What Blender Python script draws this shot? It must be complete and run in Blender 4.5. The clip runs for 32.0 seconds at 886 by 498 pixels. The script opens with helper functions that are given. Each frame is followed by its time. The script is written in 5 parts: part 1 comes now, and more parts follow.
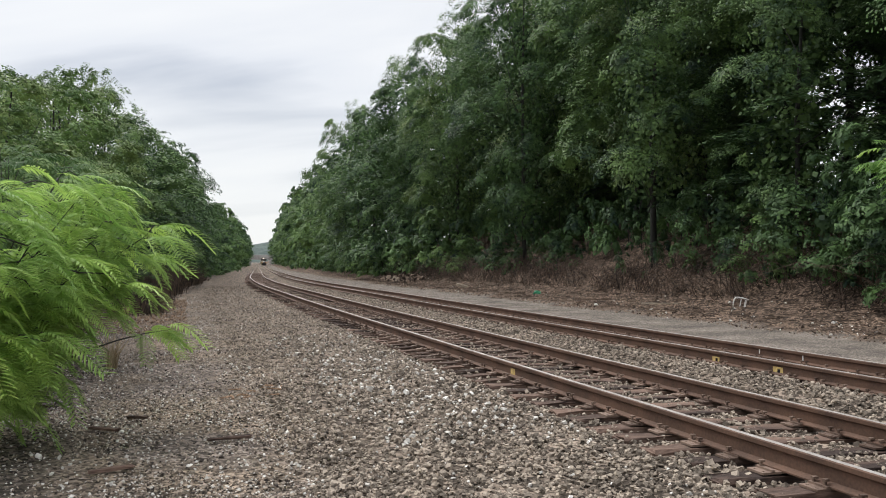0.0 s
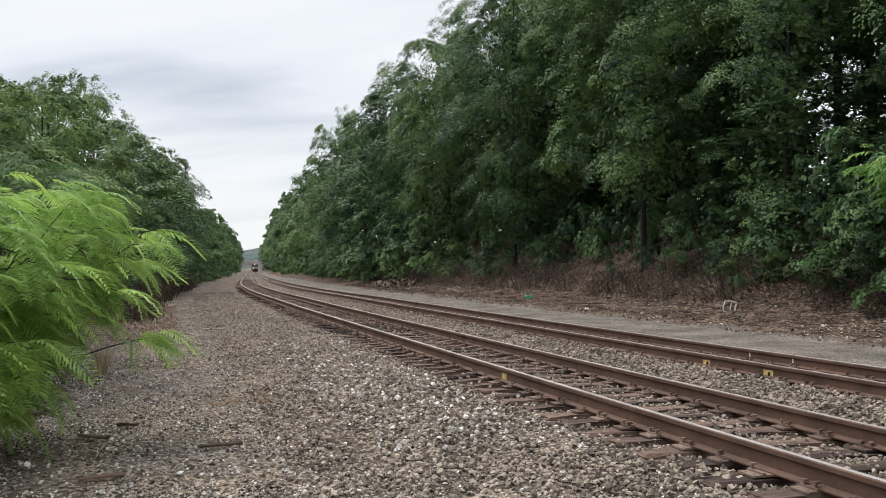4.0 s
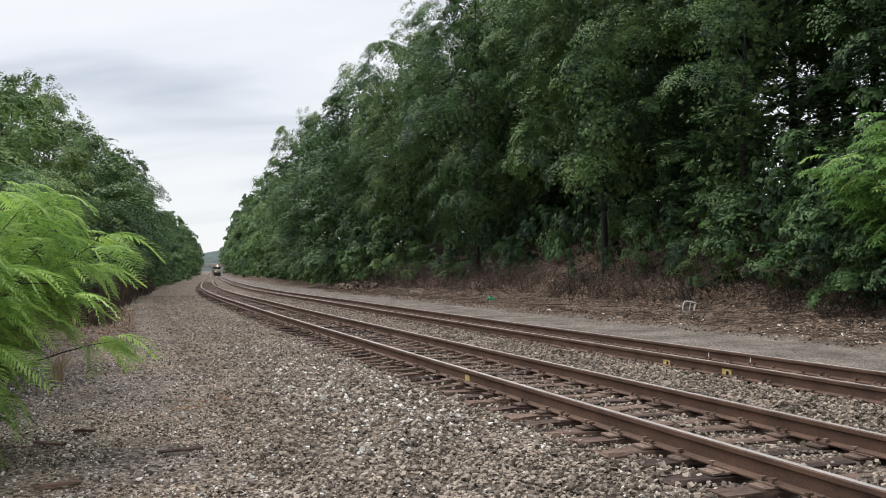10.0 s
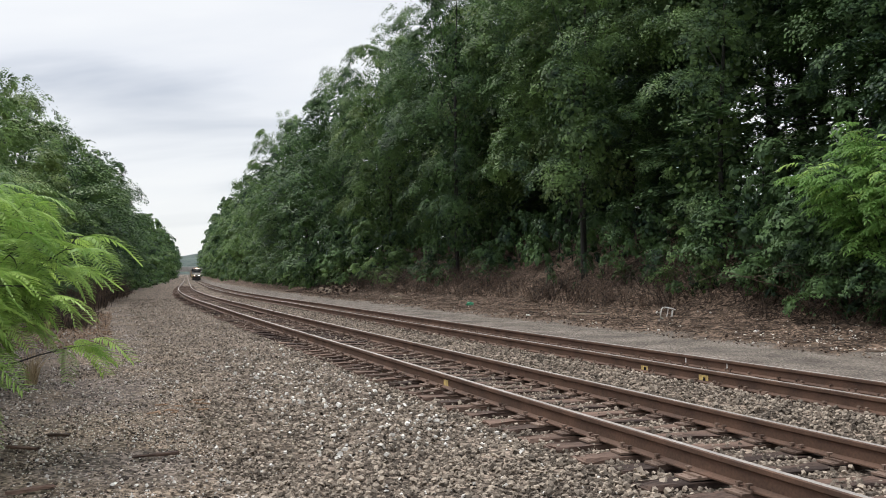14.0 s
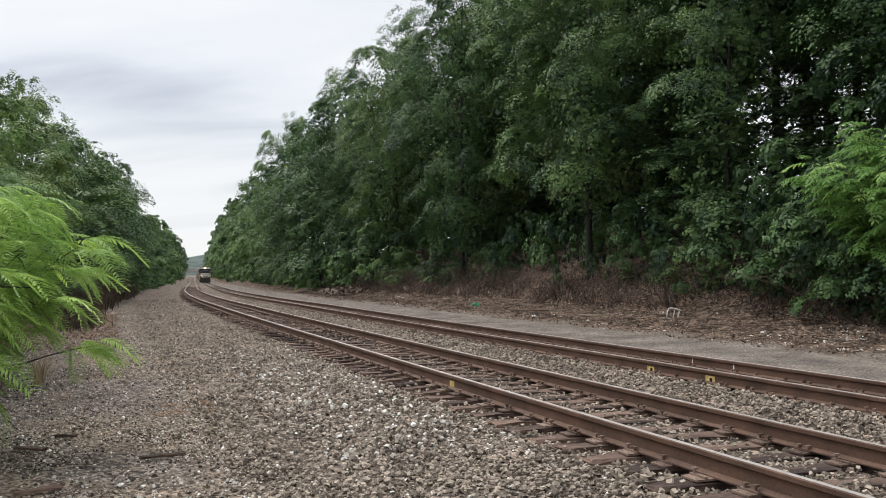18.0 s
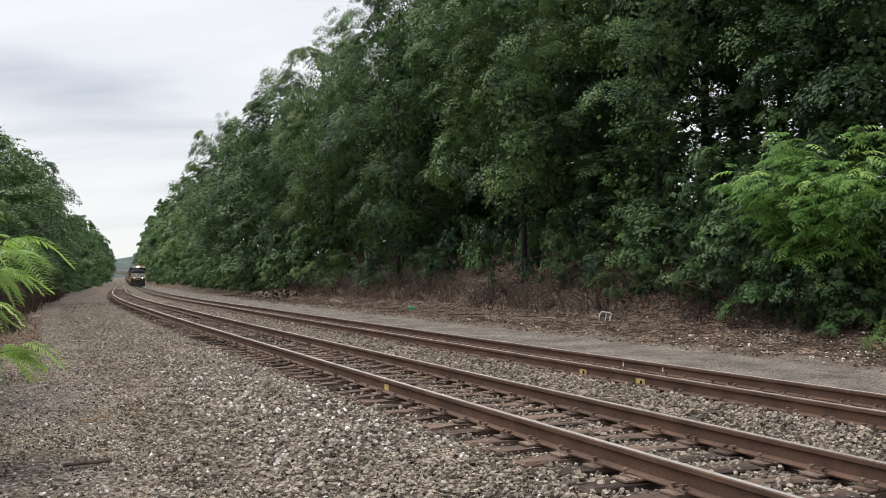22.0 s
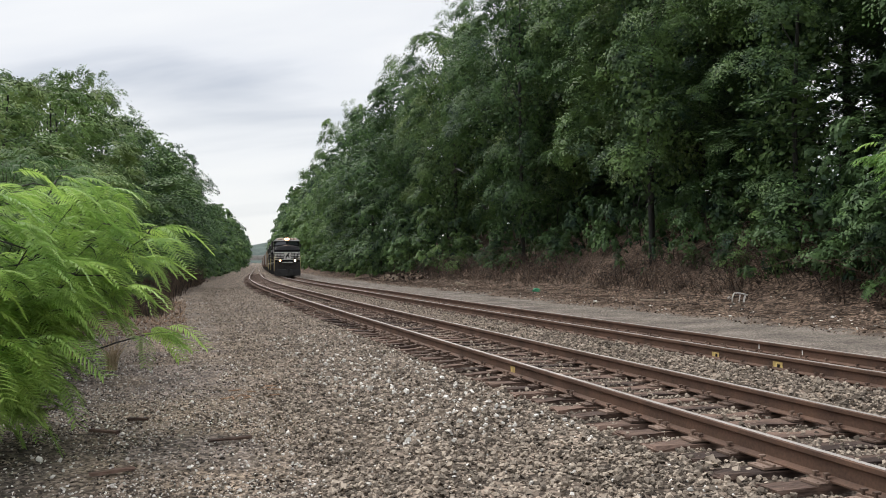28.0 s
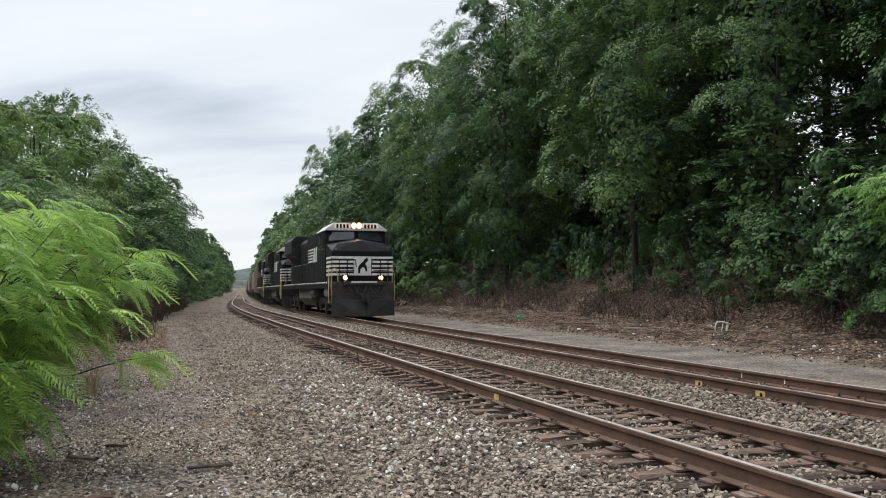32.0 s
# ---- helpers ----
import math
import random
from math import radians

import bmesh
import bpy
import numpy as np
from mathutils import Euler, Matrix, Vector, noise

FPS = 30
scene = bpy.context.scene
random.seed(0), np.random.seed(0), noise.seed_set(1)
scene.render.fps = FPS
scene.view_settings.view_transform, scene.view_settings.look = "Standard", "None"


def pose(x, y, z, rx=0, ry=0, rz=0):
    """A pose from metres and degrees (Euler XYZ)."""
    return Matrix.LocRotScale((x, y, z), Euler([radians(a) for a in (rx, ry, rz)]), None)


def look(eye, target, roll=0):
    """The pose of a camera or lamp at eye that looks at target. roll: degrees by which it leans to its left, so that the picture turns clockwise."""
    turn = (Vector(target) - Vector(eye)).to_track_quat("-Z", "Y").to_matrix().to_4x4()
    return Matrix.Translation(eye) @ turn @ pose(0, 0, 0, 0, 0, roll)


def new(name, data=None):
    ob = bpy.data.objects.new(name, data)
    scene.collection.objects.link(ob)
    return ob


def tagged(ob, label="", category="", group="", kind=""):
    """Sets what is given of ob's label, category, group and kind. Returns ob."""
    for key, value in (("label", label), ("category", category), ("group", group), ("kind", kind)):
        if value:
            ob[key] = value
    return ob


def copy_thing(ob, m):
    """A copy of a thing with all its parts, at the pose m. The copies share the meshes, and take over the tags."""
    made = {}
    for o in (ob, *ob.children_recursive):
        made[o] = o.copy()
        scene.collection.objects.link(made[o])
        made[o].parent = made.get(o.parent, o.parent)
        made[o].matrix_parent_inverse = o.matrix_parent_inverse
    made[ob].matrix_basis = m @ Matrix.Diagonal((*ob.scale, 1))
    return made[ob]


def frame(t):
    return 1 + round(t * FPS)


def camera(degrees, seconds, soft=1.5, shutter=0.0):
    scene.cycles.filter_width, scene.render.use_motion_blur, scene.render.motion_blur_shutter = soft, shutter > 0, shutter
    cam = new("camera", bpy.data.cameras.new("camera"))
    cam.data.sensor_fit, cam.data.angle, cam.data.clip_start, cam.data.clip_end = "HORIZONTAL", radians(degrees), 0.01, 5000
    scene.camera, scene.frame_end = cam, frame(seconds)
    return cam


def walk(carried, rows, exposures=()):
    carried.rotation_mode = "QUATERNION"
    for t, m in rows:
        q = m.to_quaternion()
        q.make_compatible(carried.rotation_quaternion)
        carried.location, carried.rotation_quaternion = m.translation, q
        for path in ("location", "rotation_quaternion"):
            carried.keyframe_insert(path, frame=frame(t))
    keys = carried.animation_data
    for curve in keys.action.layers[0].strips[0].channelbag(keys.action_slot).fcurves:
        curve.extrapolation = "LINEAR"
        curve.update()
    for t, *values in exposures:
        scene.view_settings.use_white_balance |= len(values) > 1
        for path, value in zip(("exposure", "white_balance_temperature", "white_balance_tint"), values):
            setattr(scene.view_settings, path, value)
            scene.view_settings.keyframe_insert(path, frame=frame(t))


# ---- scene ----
cam = camera(55.2, 32.0, soft=1.0, shutter=0.25)
# The camera stands still in the hand and only turns: seconds, yaw, pitch, roll.
EYE = (0.0, 0.0, 1.457)
TURNS = (
    (0, 8.56, 0.8, -0.01), (0.5, 8.26, 0.67, 0.22), (1, 7.96, 0.81, 0.36), (1.5, 7.97, 0.9, 0.35),
    (2, 7.99, 0.93, 0.31), (2.5, 8.08, 0.96, 0.19), (3, 8.12, 1.04, 0.15), (3.5, 8, 1.07, 0.23),
    (5.5, 7.9, 1.51, 0.27), (6, 7.9, 1.59, 0.34), (6.5, 7.9, 1.61, 0.43), (7, 7.73, 1.54, 0.36),
    (7.5, 7.34, 1.42, -0.02), (8, 6.88, 1.27, -0.2), (8.5, 6.57, 1.17, -0.07), (9, 6.28, 1.14, 0.07),
    (9.5, 5.95, 1.25, 0.14), (10, 5.43, 1.25, 0.49), (10.5, 4.45, 1.2, 0.62), (11, 4.11, 1.43, 0.36),
    (11.5, 4.29, 1.4, 0.32), (12, 4.3, 1.36, 0.28), (12.5, 4.21, 1.52, 0.18), (13, 4.27, 1.69, 0.17),
    (13.5, 4.26, 1.61, 0.08), (14, 4.04, 1.57, 0.12), (14.5, 3.94, 1.58, 0.1), (16.5, 4.16, 1.57, 0.24),
    (17, 4.26, 1.55, 0.36), (17.5, 4.39, 1.59, 0.27), (18, 4.44, 1.63, 0.18), (18.5, 4.47, 1.66, 0.32),
    (19, 4.26, 1.83, 0.27), (19.5, 3.22, 2.21, 0.07), (20, 1.76, 2.39, 0.15), (20.5, 0.44, 2.43, -0.14),
    (21, -0.08, 2.28, -0.39), (21.5, 0, 2.17, -0.32), (22, 0.08, 1.86, -0.09), (22.5, 1.19, 1.25, 0.39),
    (23, 3.46, 0.87, 0.56), (23.5, 4.63, 1.02, 0.71), (24, 5.04, 1.1, 0.77), (24.5, 5.33, 1.14, 0.63),
    (25, 5.78, 1.3, 0.48), (25.5, 6.39, 1.07, 0.55), (26, 7.26, 0.54, 0.59), (26.5, 8.32, 1.03, 0.27),
    (28.5, 8.47, 0.63, 0.63), (29, 8.4, 0.61, 0.44), (29.5, 8.38, 0.61, 0.48), (30, 8.42, 0.76, 0.55),
    (30.5, 8.39, 1.18, 0.34), (31, 8.37, 1.7, 0.21), (31.5, 7.98, 2.08, 0.28), (32, 7.41, 2.5, 0.18),
)
walk(cam, [(t, pose(*EYE, 90 + pitch, roll, yaw)) for t, yaw, pitch, roll in TURNS],
     [(0.0, 0.0, 6430, 10), (6.0, 0.0, 6330, 10), (9.0, 0.0, 6340, 10), (14.0, 0.0, 6410, 10), (20.0, 0.0, 6400, 10), (24.0, 0.0, 6520, 10),
      (26.5, 0.0, 6500, 10), (30.5, 0.0, 6400, 10), (31.3, 0.0, 6350, 9), (32.0, 0.0, 6270, 8)])

# ---- world, sun ----
world = bpy.data.worlds.new("overcast_sky")
scene.world = world
world.use_nodes = True


def sky_world():
    nt = world.node_tree
    nt.nodes.clear()
    N, L = nt.nodes.new, nt.links.new
    out = N("ShaderNodeOutputWorld")
    sky = N("ShaderNodeTexSky")
    sky.sky_type = "NISHITA"
    sky.sun_disc = False
    sky.sun_elevation, sky.sun_rotation = radians(53), radians(307)
    clear = N("ShaderNodeBackground")
    clear.inputs["Strength"].default_value = 0.10
    L(sky.outputs[0], clear.inputs["Color"])
    co = N("ShaderNodeTexCoord")
    sep = N("ShaderNodeSeparateXYZ")
    L(co.outputs["Generated"], sep.inputs[0])
    up = N("ShaderNodeMath")
    up.operation = "MAXIMUM"
    L(sep.outputs["Z"], up.inputs[0])
    up.inputs[1].default_value = 0.0
    add = N("ShaderNodeMath")
    add.operation = "ADD"
    L(up.outputs[0], add.inputs[0])
    add.inputs[1].default_value = 0.16
    comb = N("ShaderNodeCombineXYZ")
    for i, axis in enumerate("XY"):
        div = N("ShaderNodeMath")
        div.operation = "DIVIDE"
        L(sep.outputs[axis], div.inputs[0])
        L(add.outputs[0], div.inputs[1])
        L(div.outputs[0], comb.inputs[i])
    mapping = N("ShaderNodeMapping")
    mapping.inputs["Rotation"].default_value = (0, 0, radians(35))
    mapping.inputs["Scale"].default_value = (0.55, 1.35, 1.0)
    mapping.inputs["Location"].default_value = (3.35, 0.62, 0.0)
    L(comb.outputs[0], mapping.inputs["Vector"])
    n = N("ShaderNodeTexNoise")
    n.inputs["Scale"].default_value = 0.95
    n.inputs["Detail"].default_value = 5
    n.inputs["Roughness"].default_value = 0.46
    n.inputs["Distortion"].default_value = 0.35
    L(mapping.outputs[0], n.inputs["Vector"])
    ramp = N("ShaderNodeValToRGB")
    ramp.color_ramp.elements[0].position, ramp.color_ramp.elements[0].color = 0.36, (0.52, 0.57, 0.66, 1)
    ramp.color_ramp.elements[1].position, ramp.color_ramp.elements[1].color = 0.63, (0.98, 0.99, 1.0, 1)
    mid = ramp.color_ramp.elements.new(0.49)
    mid.color = (0.86, 0.885, 0.93, 1)
    L(n.outputs["Fac"], ramp.inputs[0])
    low = N("ShaderNodeMapRange")
    low.inputs["From Min"].default_value, low.inputs["From Max"].default_value = 0.02, 0.22
    L(sep.outputs["Z"], low.inputs["Value"])
    mixc = N("ShaderNodeMix")
    mixc.data_type = "RGBA"
    mixc.inputs[6].default_value = (0.96, 0.97, 0.96, 1)
    L(low.outputs[0], mixc.inputs[0])
    L(ramp.outputs[0], mixc.inputs[7])
    cloud = N("ShaderNodeBackground")
    zen = N("ShaderNodeMapRange")
    zen.inputs["From Min"].default_value, zen.inputs["From Max"].default_value = 0.30, 0.95
    zen.inputs["To Min"].default_value, zen.inputs["To Max"].default_value = 1.0, 1.95
    L(sep.outputs["Z"], zen.inputs["Value"])
    L(zen.outputs[0], cloud.inputs["Strength"])
    L(mixc.outputs[2], cloud.inputs["Color"])
    mix = N("ShaderNodeMixShader")
    mix.inputs[0].default_value = 0.93
    L(clear.outputs[0], mix.inputs[1])
    L(cloud.outputs[0], mix.inputs[2])
    L(mix.outputs[0], out.inputs["Surface"])


sky_world()
sun_data = bpy.data.lights.new("sun", "SUN")
sun_data.energy, sun_data.angle, sun_data.color = 3.0, radians(38), (1.0, 0.96, 0.90)
sun = new("sun", sun_data)
sun.matrix_world = look((0, 0, 0), (0.66, -0.50, -1.1))
scene.view_settings.exposure = 0.0

# ---- materials ----
def material(name, dark, light, rough=0.8, metal=0.0, scale=6.0, fine=60.0, bump=0.15, depth=0.01, rand="", spread=0.25,
             translucent=0.0, glow=None, stretch=None, coat=0.0, spec=0.5):
    m = bpy.data.materials.new(name)
    m.use_nodes = True
    nt = m.node_tree
    N, L = nt.nodes.new, nt.links.new
    bsdf = nt.nodes["Principled BSDF"]
    bsdf.inputs["Roughness"].default_value = rough
    bsdf.inputs["Metallic"].default_value = metal
    bsdf.inputs["Coat Weight"].default_value = coat
    bsdf.inputs["Specular IOR Level"].default_value = spec
    if glow:
        bsdf.inputs["Emission Color"].default_value = (*glow[:3], 1)
        bsdf.inputs["Emission Strength"].default_value = glow[3]
    co = N("ShaderNodeTexCoord")
    src = co.outputs["Object"]
    if stretch:
        mp = N("ShaderNodeMapping")
        mp.inputs["Scale"].default_value = stretch
        L(src, mp.inputs["Vector"])
        src = mp.outputs[0]
    big, small = N("ShaderNodeTexNoise"), N("ShaderNodeTexNoise")
    for n, sc, det in ((big, scale, 4), (small, fine, 3)):
        n.inputs["Scale"].default_value = sc
        n.inputs["Detail"].default_value = det
        L(src, n.inputs["Vector"])
    mixf = N("ShaderNodeMix")
    mixf.inputs[0].default_value = 0.4
    L(big.outputs["Fac"], mixf.inputs[2])
    L(small.outputs["Fac"], mixf.inputs[3])
    ramp = N("ShaderNodeValToRGB")
    ramp.color_ramp.elements[0].position, ramp.color_ramp.elements[0].color = 0.34, (*dark, 1)
    ramp.color_ramp.elements[1].position, ramp.color_ramp.elements[1].color = 0.66, (*light, 1)
    fac = mixf.outputs[0]
    if rand:
        if rand in ("island", "both"):
            g = N("ShaderNodeNewGeometry")
            r = g.outputs["Random Per Island"]
            if rand == "both":
                oi = N("ShaderNodeObjectInfo")
                blend = N("ShaderNodeMix")
                blend.inputs[0].default_value = 0.5
                L(r, blend.inputs[2])
                L(oi.outputs["Random"], blend.inputs[3])
                r = blend.outputs[0]
        else:
            g = N("ShaderNodeObjectInfo")
            r = g.outputs["Random"]
        mr = N("ShaderNodeMapRange")
        mr.inputs["To Min"].default_value, mr.inputs["To Max"].default_value = -spread, spread
        L(r, mr.inputs["Value"])
        a = N("ShaderNodeMath")
        a.operation = "ADD"
        L(fac, a.inputs[0])
        L(mr.outputs[0], a.inputs[1])
        fac = a.outputs[0]
    L(fac, ramp.inputs[0])
    L(ramp.outputs[0], bsdf.inputs["Base Color"])
    if bump:
        b = N("ShaderNodeBump")
        b.inputs["Strength"].default_value, b.inputs["Distance"].default_value = bump, depth
        L(small.outputs["Fac"], b.inputs["Height"])
        L(b.outputs[0], bsdf.inputs["Normal"])
    if translucent:
        tr = N("ShaderNodeBsdfTranslucent")
        L(ramp.outputs[0], tr.inputs["Color"])
        mx = N("ShaderNodeMixShader")
        mx.inputs[0].default_value = translucent
        L(bsdf.outputs[0], mx.inputs[1])
        L(tr.outputs[0], mx.inputs[2])
        L(mx.outputs[0], nt.nodes["Material Output"].inputs["Surface"])
    return m


# Hazy blue shade and lit yellow-green sprays are painted into these three leaf colours.
LEAF_DARK = material("leaf_deep_green", (0.016, 0.034, 0.030), (0.126, 0.218, 0.072), 0.5, scale=0.55, fine=2.2, bump=0, rand="both", spread=0.07, translucent=0.20, spec=0.12)
LEAF_MID = material("leaf_mid_green", (0.024, 0.050, 0.034), (0.195, 0.308, 0.094), 0.5, scale=0.6, fine=2.2, bump=0, rand="both", spread=0.07, translucent=0.24, spec=0.12)
LEAF_OLIVE = material("leaf_olive", (0.036, 0.072, 0.034), (0.250, 0.345, 0.112), 0.5, scale=0.6, fine=2.2, bump=0, rand="both", spread=0.07, translucent=0.20, spec=0.12)
LEAF_BRIGHT = material("leaf_bright_green", (0.050, 0.115, 0.030), (0.180, 0.295, 0.085), 0.5, scale=1.2, fine=3, bump=0, rand="both", spread=0.16, translucent=0.28, spec=0.18)
FROND_GREEN = material("frond_mid_green", (0.165, 0.310, 0.075), (0.430, 0.610, 0.170), 0.55, scale=1.6, fine=14, bump=0, rand="object", spread=0.24, translucent=0.40, spec=0.3)
FROND = material("frond_green", (0.195, 0.335, 0.075), (0.470, 0.640, 0.165), 0.55, scale=1.6, fine=14, bump=0, rand="object", spread=0.24, translucent=0.48, spec=0.3)
FROND_DULL = material("frond_dull_green", (0.060, 0.120, 0.038), (0.175, 0.265, 0.085), 0.55, scale=1.6, fine=14, bump=0, rand="object", spread=0.2, translucent=0.30, spec=0.14)
BARK = material("bark", (0.017, 0.017, 0.015), (0.055, 0.053, 0.047), 0.9, scale=3, fine=28, bump=0.6, depth=0.03, stretch=(1, 1, 0.25))
TWIG = material("twig", (0.030, 0.021, 0.016), (0.124, 0.083, 0.059), 0.9, scale=3, fine=30, bump=0.2, rand="island", spread=0.3)
DRYGRASS = material("dry_grass", (0.40, 0.30, 0.17), (0.66, 0.54, 0.36), 0.9, scale=5, fine=30, bump=0, rand="island", spread=0.3, translucent=0.2)
STONE = material("ballast_stone", (0.108, 0.089, 0.071), (0.385, 0.322, 0.258), 0.85, scale=2.2, fine=90, bump=0.25, depth=0.004, rand="island", spread=0.26, spec=0.2)
STONE_FINE = material("gravel_stone", (0.040, 0.032, 0.027), (0.40, 0.328, 0.264), 0.85, scale=2.2, fine=90, bump=0.2, depth=0.003, rand="island", spread=0.34, spec=0.2)
STONE_PALE = material("pale_stone", (0.46, 0.43, 0.385), (0.78, 0.75, 0.70), 0.8, scale=9, fine=90, bump=0.2, depth=0.003, rand="island", spread=0.2)
TIE = material("creosoted_timber", (0.040, 0.028, 0.024), (0.180, 0.120, 0.093), 0.88, scale=5, fine=30, bump=0.9, depth=0.02, rand="object", spread=0.17, stretch=(0.3, 1.3, 1), spec=0.2)
RUST = material("rusty_rail_steel", (0.054, 0.029, 0.019), (0.136, 0.074, 0.047), 0.8, 0.1, scale=3, fine=45, bump=0.2, depth=0.003)
PLATE = material("rusted_plate", (0.075, 0.046, 0.033), (0.215, 0.150, 0.115), 0.75, 0.2, scale=9, fine=60, bump=0.3, depth=0.004, rand="object", spread=0.2)
RAILHEAD = material("worn_rail_head", (0.30, 0.265, 0.24), (0.52, 0.48, 0.45), 0.48, 0.4, scale=1.2, fine=40, bump=0.06, depth=0.001)
YELLOW = material("yellow_paint", (0.36, 0.24, 0.08), (0.68, 0.52, 0.20), 0.6, scale=14, fine=60, bump=0.15, depth=0.002)


def ground_material():
    m = bpy.data.materials.new("trackside_ground")
    m.use_nodes = True
    nt = m.node_tree
    N, L = nt.nodes.new, nt.links.new
    bsdf = nt.nodes["Principled BSDF"]
    bsdf.inputs["Roughness"].default_value = 0.95
    bsdf.inputs["Specular IOR Level"].default_value = 0.12
    uv = N("ShaderNodeUVMap")
    uv.uv_map = "plan"
    sep = N("ShaderNodeSeparateXYZ")
    L(uv.outputs[0], sep.inputs[0])
    wob = N("ShaderNodeTexNoise")
    wob.inputs["Scale"].default_value, wob.inputs["Detail"].default_value = 0.55, 5
    L(uv.outputs[0], wob.inputs["Vector"])
    mr = N("ShaderNodeMapRange")
    mr.inputs["To Min"].default_value, mr.inputs["To Max"].default_value = -1.6, 1.6
    L(wob.outputs["Fac"], mr.inputs["Value"])
    off = N("ShaderNodeMath")
    L(sep.outputs["Y"], off.inputs[0])
    L(mr.outputs[0], off.inputs[1])

    def speckle(scale, lo, hi, seed):
        v = N("ShaderNodeTexVoronoi")
        v.inputs["Scale"].default_value = scale
        shift = N("ShaderNodeVectorMath")
        shift.inputs[1].default_value = (seed, seed * 2, 0)
        L(uv.outputs[0], shift.inputs[0])
        L(shift.outputs[0], v.inputs["Vector"])
        bw = N("ShaderNodeSeparateColor")
        L(v.outputs["Color"], bw.inputs[0])
        r = N("ShaderNodeValToRGB")
        r.color_ramp.elements[0].color, r.color_ramp.elements[1].color = (*[c * 0.6 for c in lo], 1), (*[c * 1.5 for c in hi], 1)
        two = r.color_ramp.elements.new(0.5)
        two.color = (*[(a + b) * 0.42 for a, b in zip(lo, hi)], 1)
        L(bw.outputs[0], r.inputs[0])
        n = N("ShaderNodeTexNoise")
        n.inputs["Scale"].default_value, n.inputs["Detail"].default_value = 0.9, 6
        L(shift.outputs[0], n.inputs["Vector"])
        nr = N("ShaderNodeMapRange")
        nr.inputs["From Min"].default_value, nr.inputs["From Max"].default_value = 0.3, 0.7
        nr.inputs["To Min"].default_value, nr.inputs["To Max"].default_value = 0.6, 1.45
        L(n.outputs["Fac"], nr.inputs["Value"])
        mul = N("ShaderNodeMix")
        mul.data_type, mul.blend_type = "RGBA", "MULTIPLY"
        mul.inputs[0].default_value = 1.0
        L(r.outputs[0], mul.inputs[6])
        L(nr.outputs[0], mul.inputs[7])
        return mul.outputs[2], v.outputs["Distance"]

    soil, _ = speckle(26, (0.060, 0.050, 0.043), (0.195, 0.160, 0.136), 1.0)
    gravel, _ = speckle(30, (0.060, 0.046, 0.035), (0.242, 0.190, 0.144), 2.0)
    ballast, bd = speckle(19, (0.047, 0.037, 0.030), (0.205, 0.163, 0.130), 3.0)
    road, _ = speckle(45, (0.112, 0.095, 0.082), (0.198, 0.173, 0.150), 4.0)
    litter, _ = speckle(14, (0.046, 0.033, 0.025), (0.165, 0.118, 0.088), 5.0)

    def step(edge, soft):
        r = N("ShaderNodeMapRange")
        r.interpolation_type = "SMOOTHSTEP"
        r.inputs["From Min"].default_value, r.inputs["From Max"].default_value = edge - soft, edge + soft
        L(off.outputs[0], r.inputs["Value"])
        return r.outputs[0]

    patch = N("ShaderNodeTexNoise")
    patch.inputs["Scale"].default_value, patch.inputs["Detail"].default_value = 0.55, 4
    L(uv.outputs[0], patch.inputs["Vector"])
    bare = N("ShaderNodeMapRange")
    bare.inputs["From Min"].default_value, bare.inputs["From Max"].default_value = 0.46, 0.56
    L(patch.outputs["Fac"], bare.inputs["Value"])
    worn = N("ShaderNodeMix")
    worn.data_type = "RGBA"
    L(bare.outputs[0], worn.inputs[0])
    L(gravel, worn.inputs[6])
    L(soil, worn.inputs[7])
    gravel = worn.outputs[2]
    col = soil
    for edge, soft, layer in ((-5.6, 0.5, gravel), (-3.2, 0.5, ballast), (5.9, 0.25, road), (9.7, 0.45, litter), (60, 5, soil)):
        mx = N("ShaderNodeMix")
        mx.data_type = "RGBA"
        L(step(edge, soft), mx.inputs[0])
        L(col, mx.inputs[6])
        L(layer, mx.inputs[7])
        col = mx.outputs[2]
    L(col, bsdf.inputs["Base Color"])
    b = N("ShaderNodeBump")
    b.inputs["Strength"].default_value, b.inputs["Distance"].default_value = 0.7, 0.03
    b.invert = True
    L(bd, b.inputs["Height"])
    L(b.outputs[0], bsdf.inputs["Normal"])
    return m


GROUND = ground_material()


# ---- small helpers ----
def part(name, bm, mat, parent=None, label=""):
    """Links a bmesh as one mesh object under a thing or part."""
    me = bpy.data.meshes.new(name)
    bm.to_mesh(me)
    bm.free()
    return link(name, me, mat, parent, label)


def link(name, me, mat, parent=None, label=""):
    if mat and not me.materials:
        me.materials.append(mat)
    ob = new(name, me)
    ob.parent = parent
    if label:
        ob["label"] = label
    return ob


def empty(name, m=None):
    ob = new(name)
    ob.empty_display_size = 0.2
    if m is not None:
        ob.matrix_basis = m
    return ob


def raw_mesh(name, verts, faces, mat=None, smooth=False):
    """A mesh from arrays; faces all have the same number of corners."""
    verts, faces = np.asarray(verts, np.float32), np.asarray(faces, np.int32)
    me = bpy.data.meshes.new(name)
    n, k = faces.shape
    me.vertices.add(len(verts))
    me.vertices.foreach_set("co", verts.ravel())
    me.loops.add(n * k)
    me.loops.foreach_set("vertex_index", faces.ravel())
    me.polygons.add(n)
    me.polygons.foreach_set("loop_start", np.arange(0, n * k, k, dtype=np.int32))
    me.polygons.foreach_set("use_smooth", np.full(n, smooth))
    me.update(calc_edges=True)
    if mat:
        me.materials.append(mat)
    return me


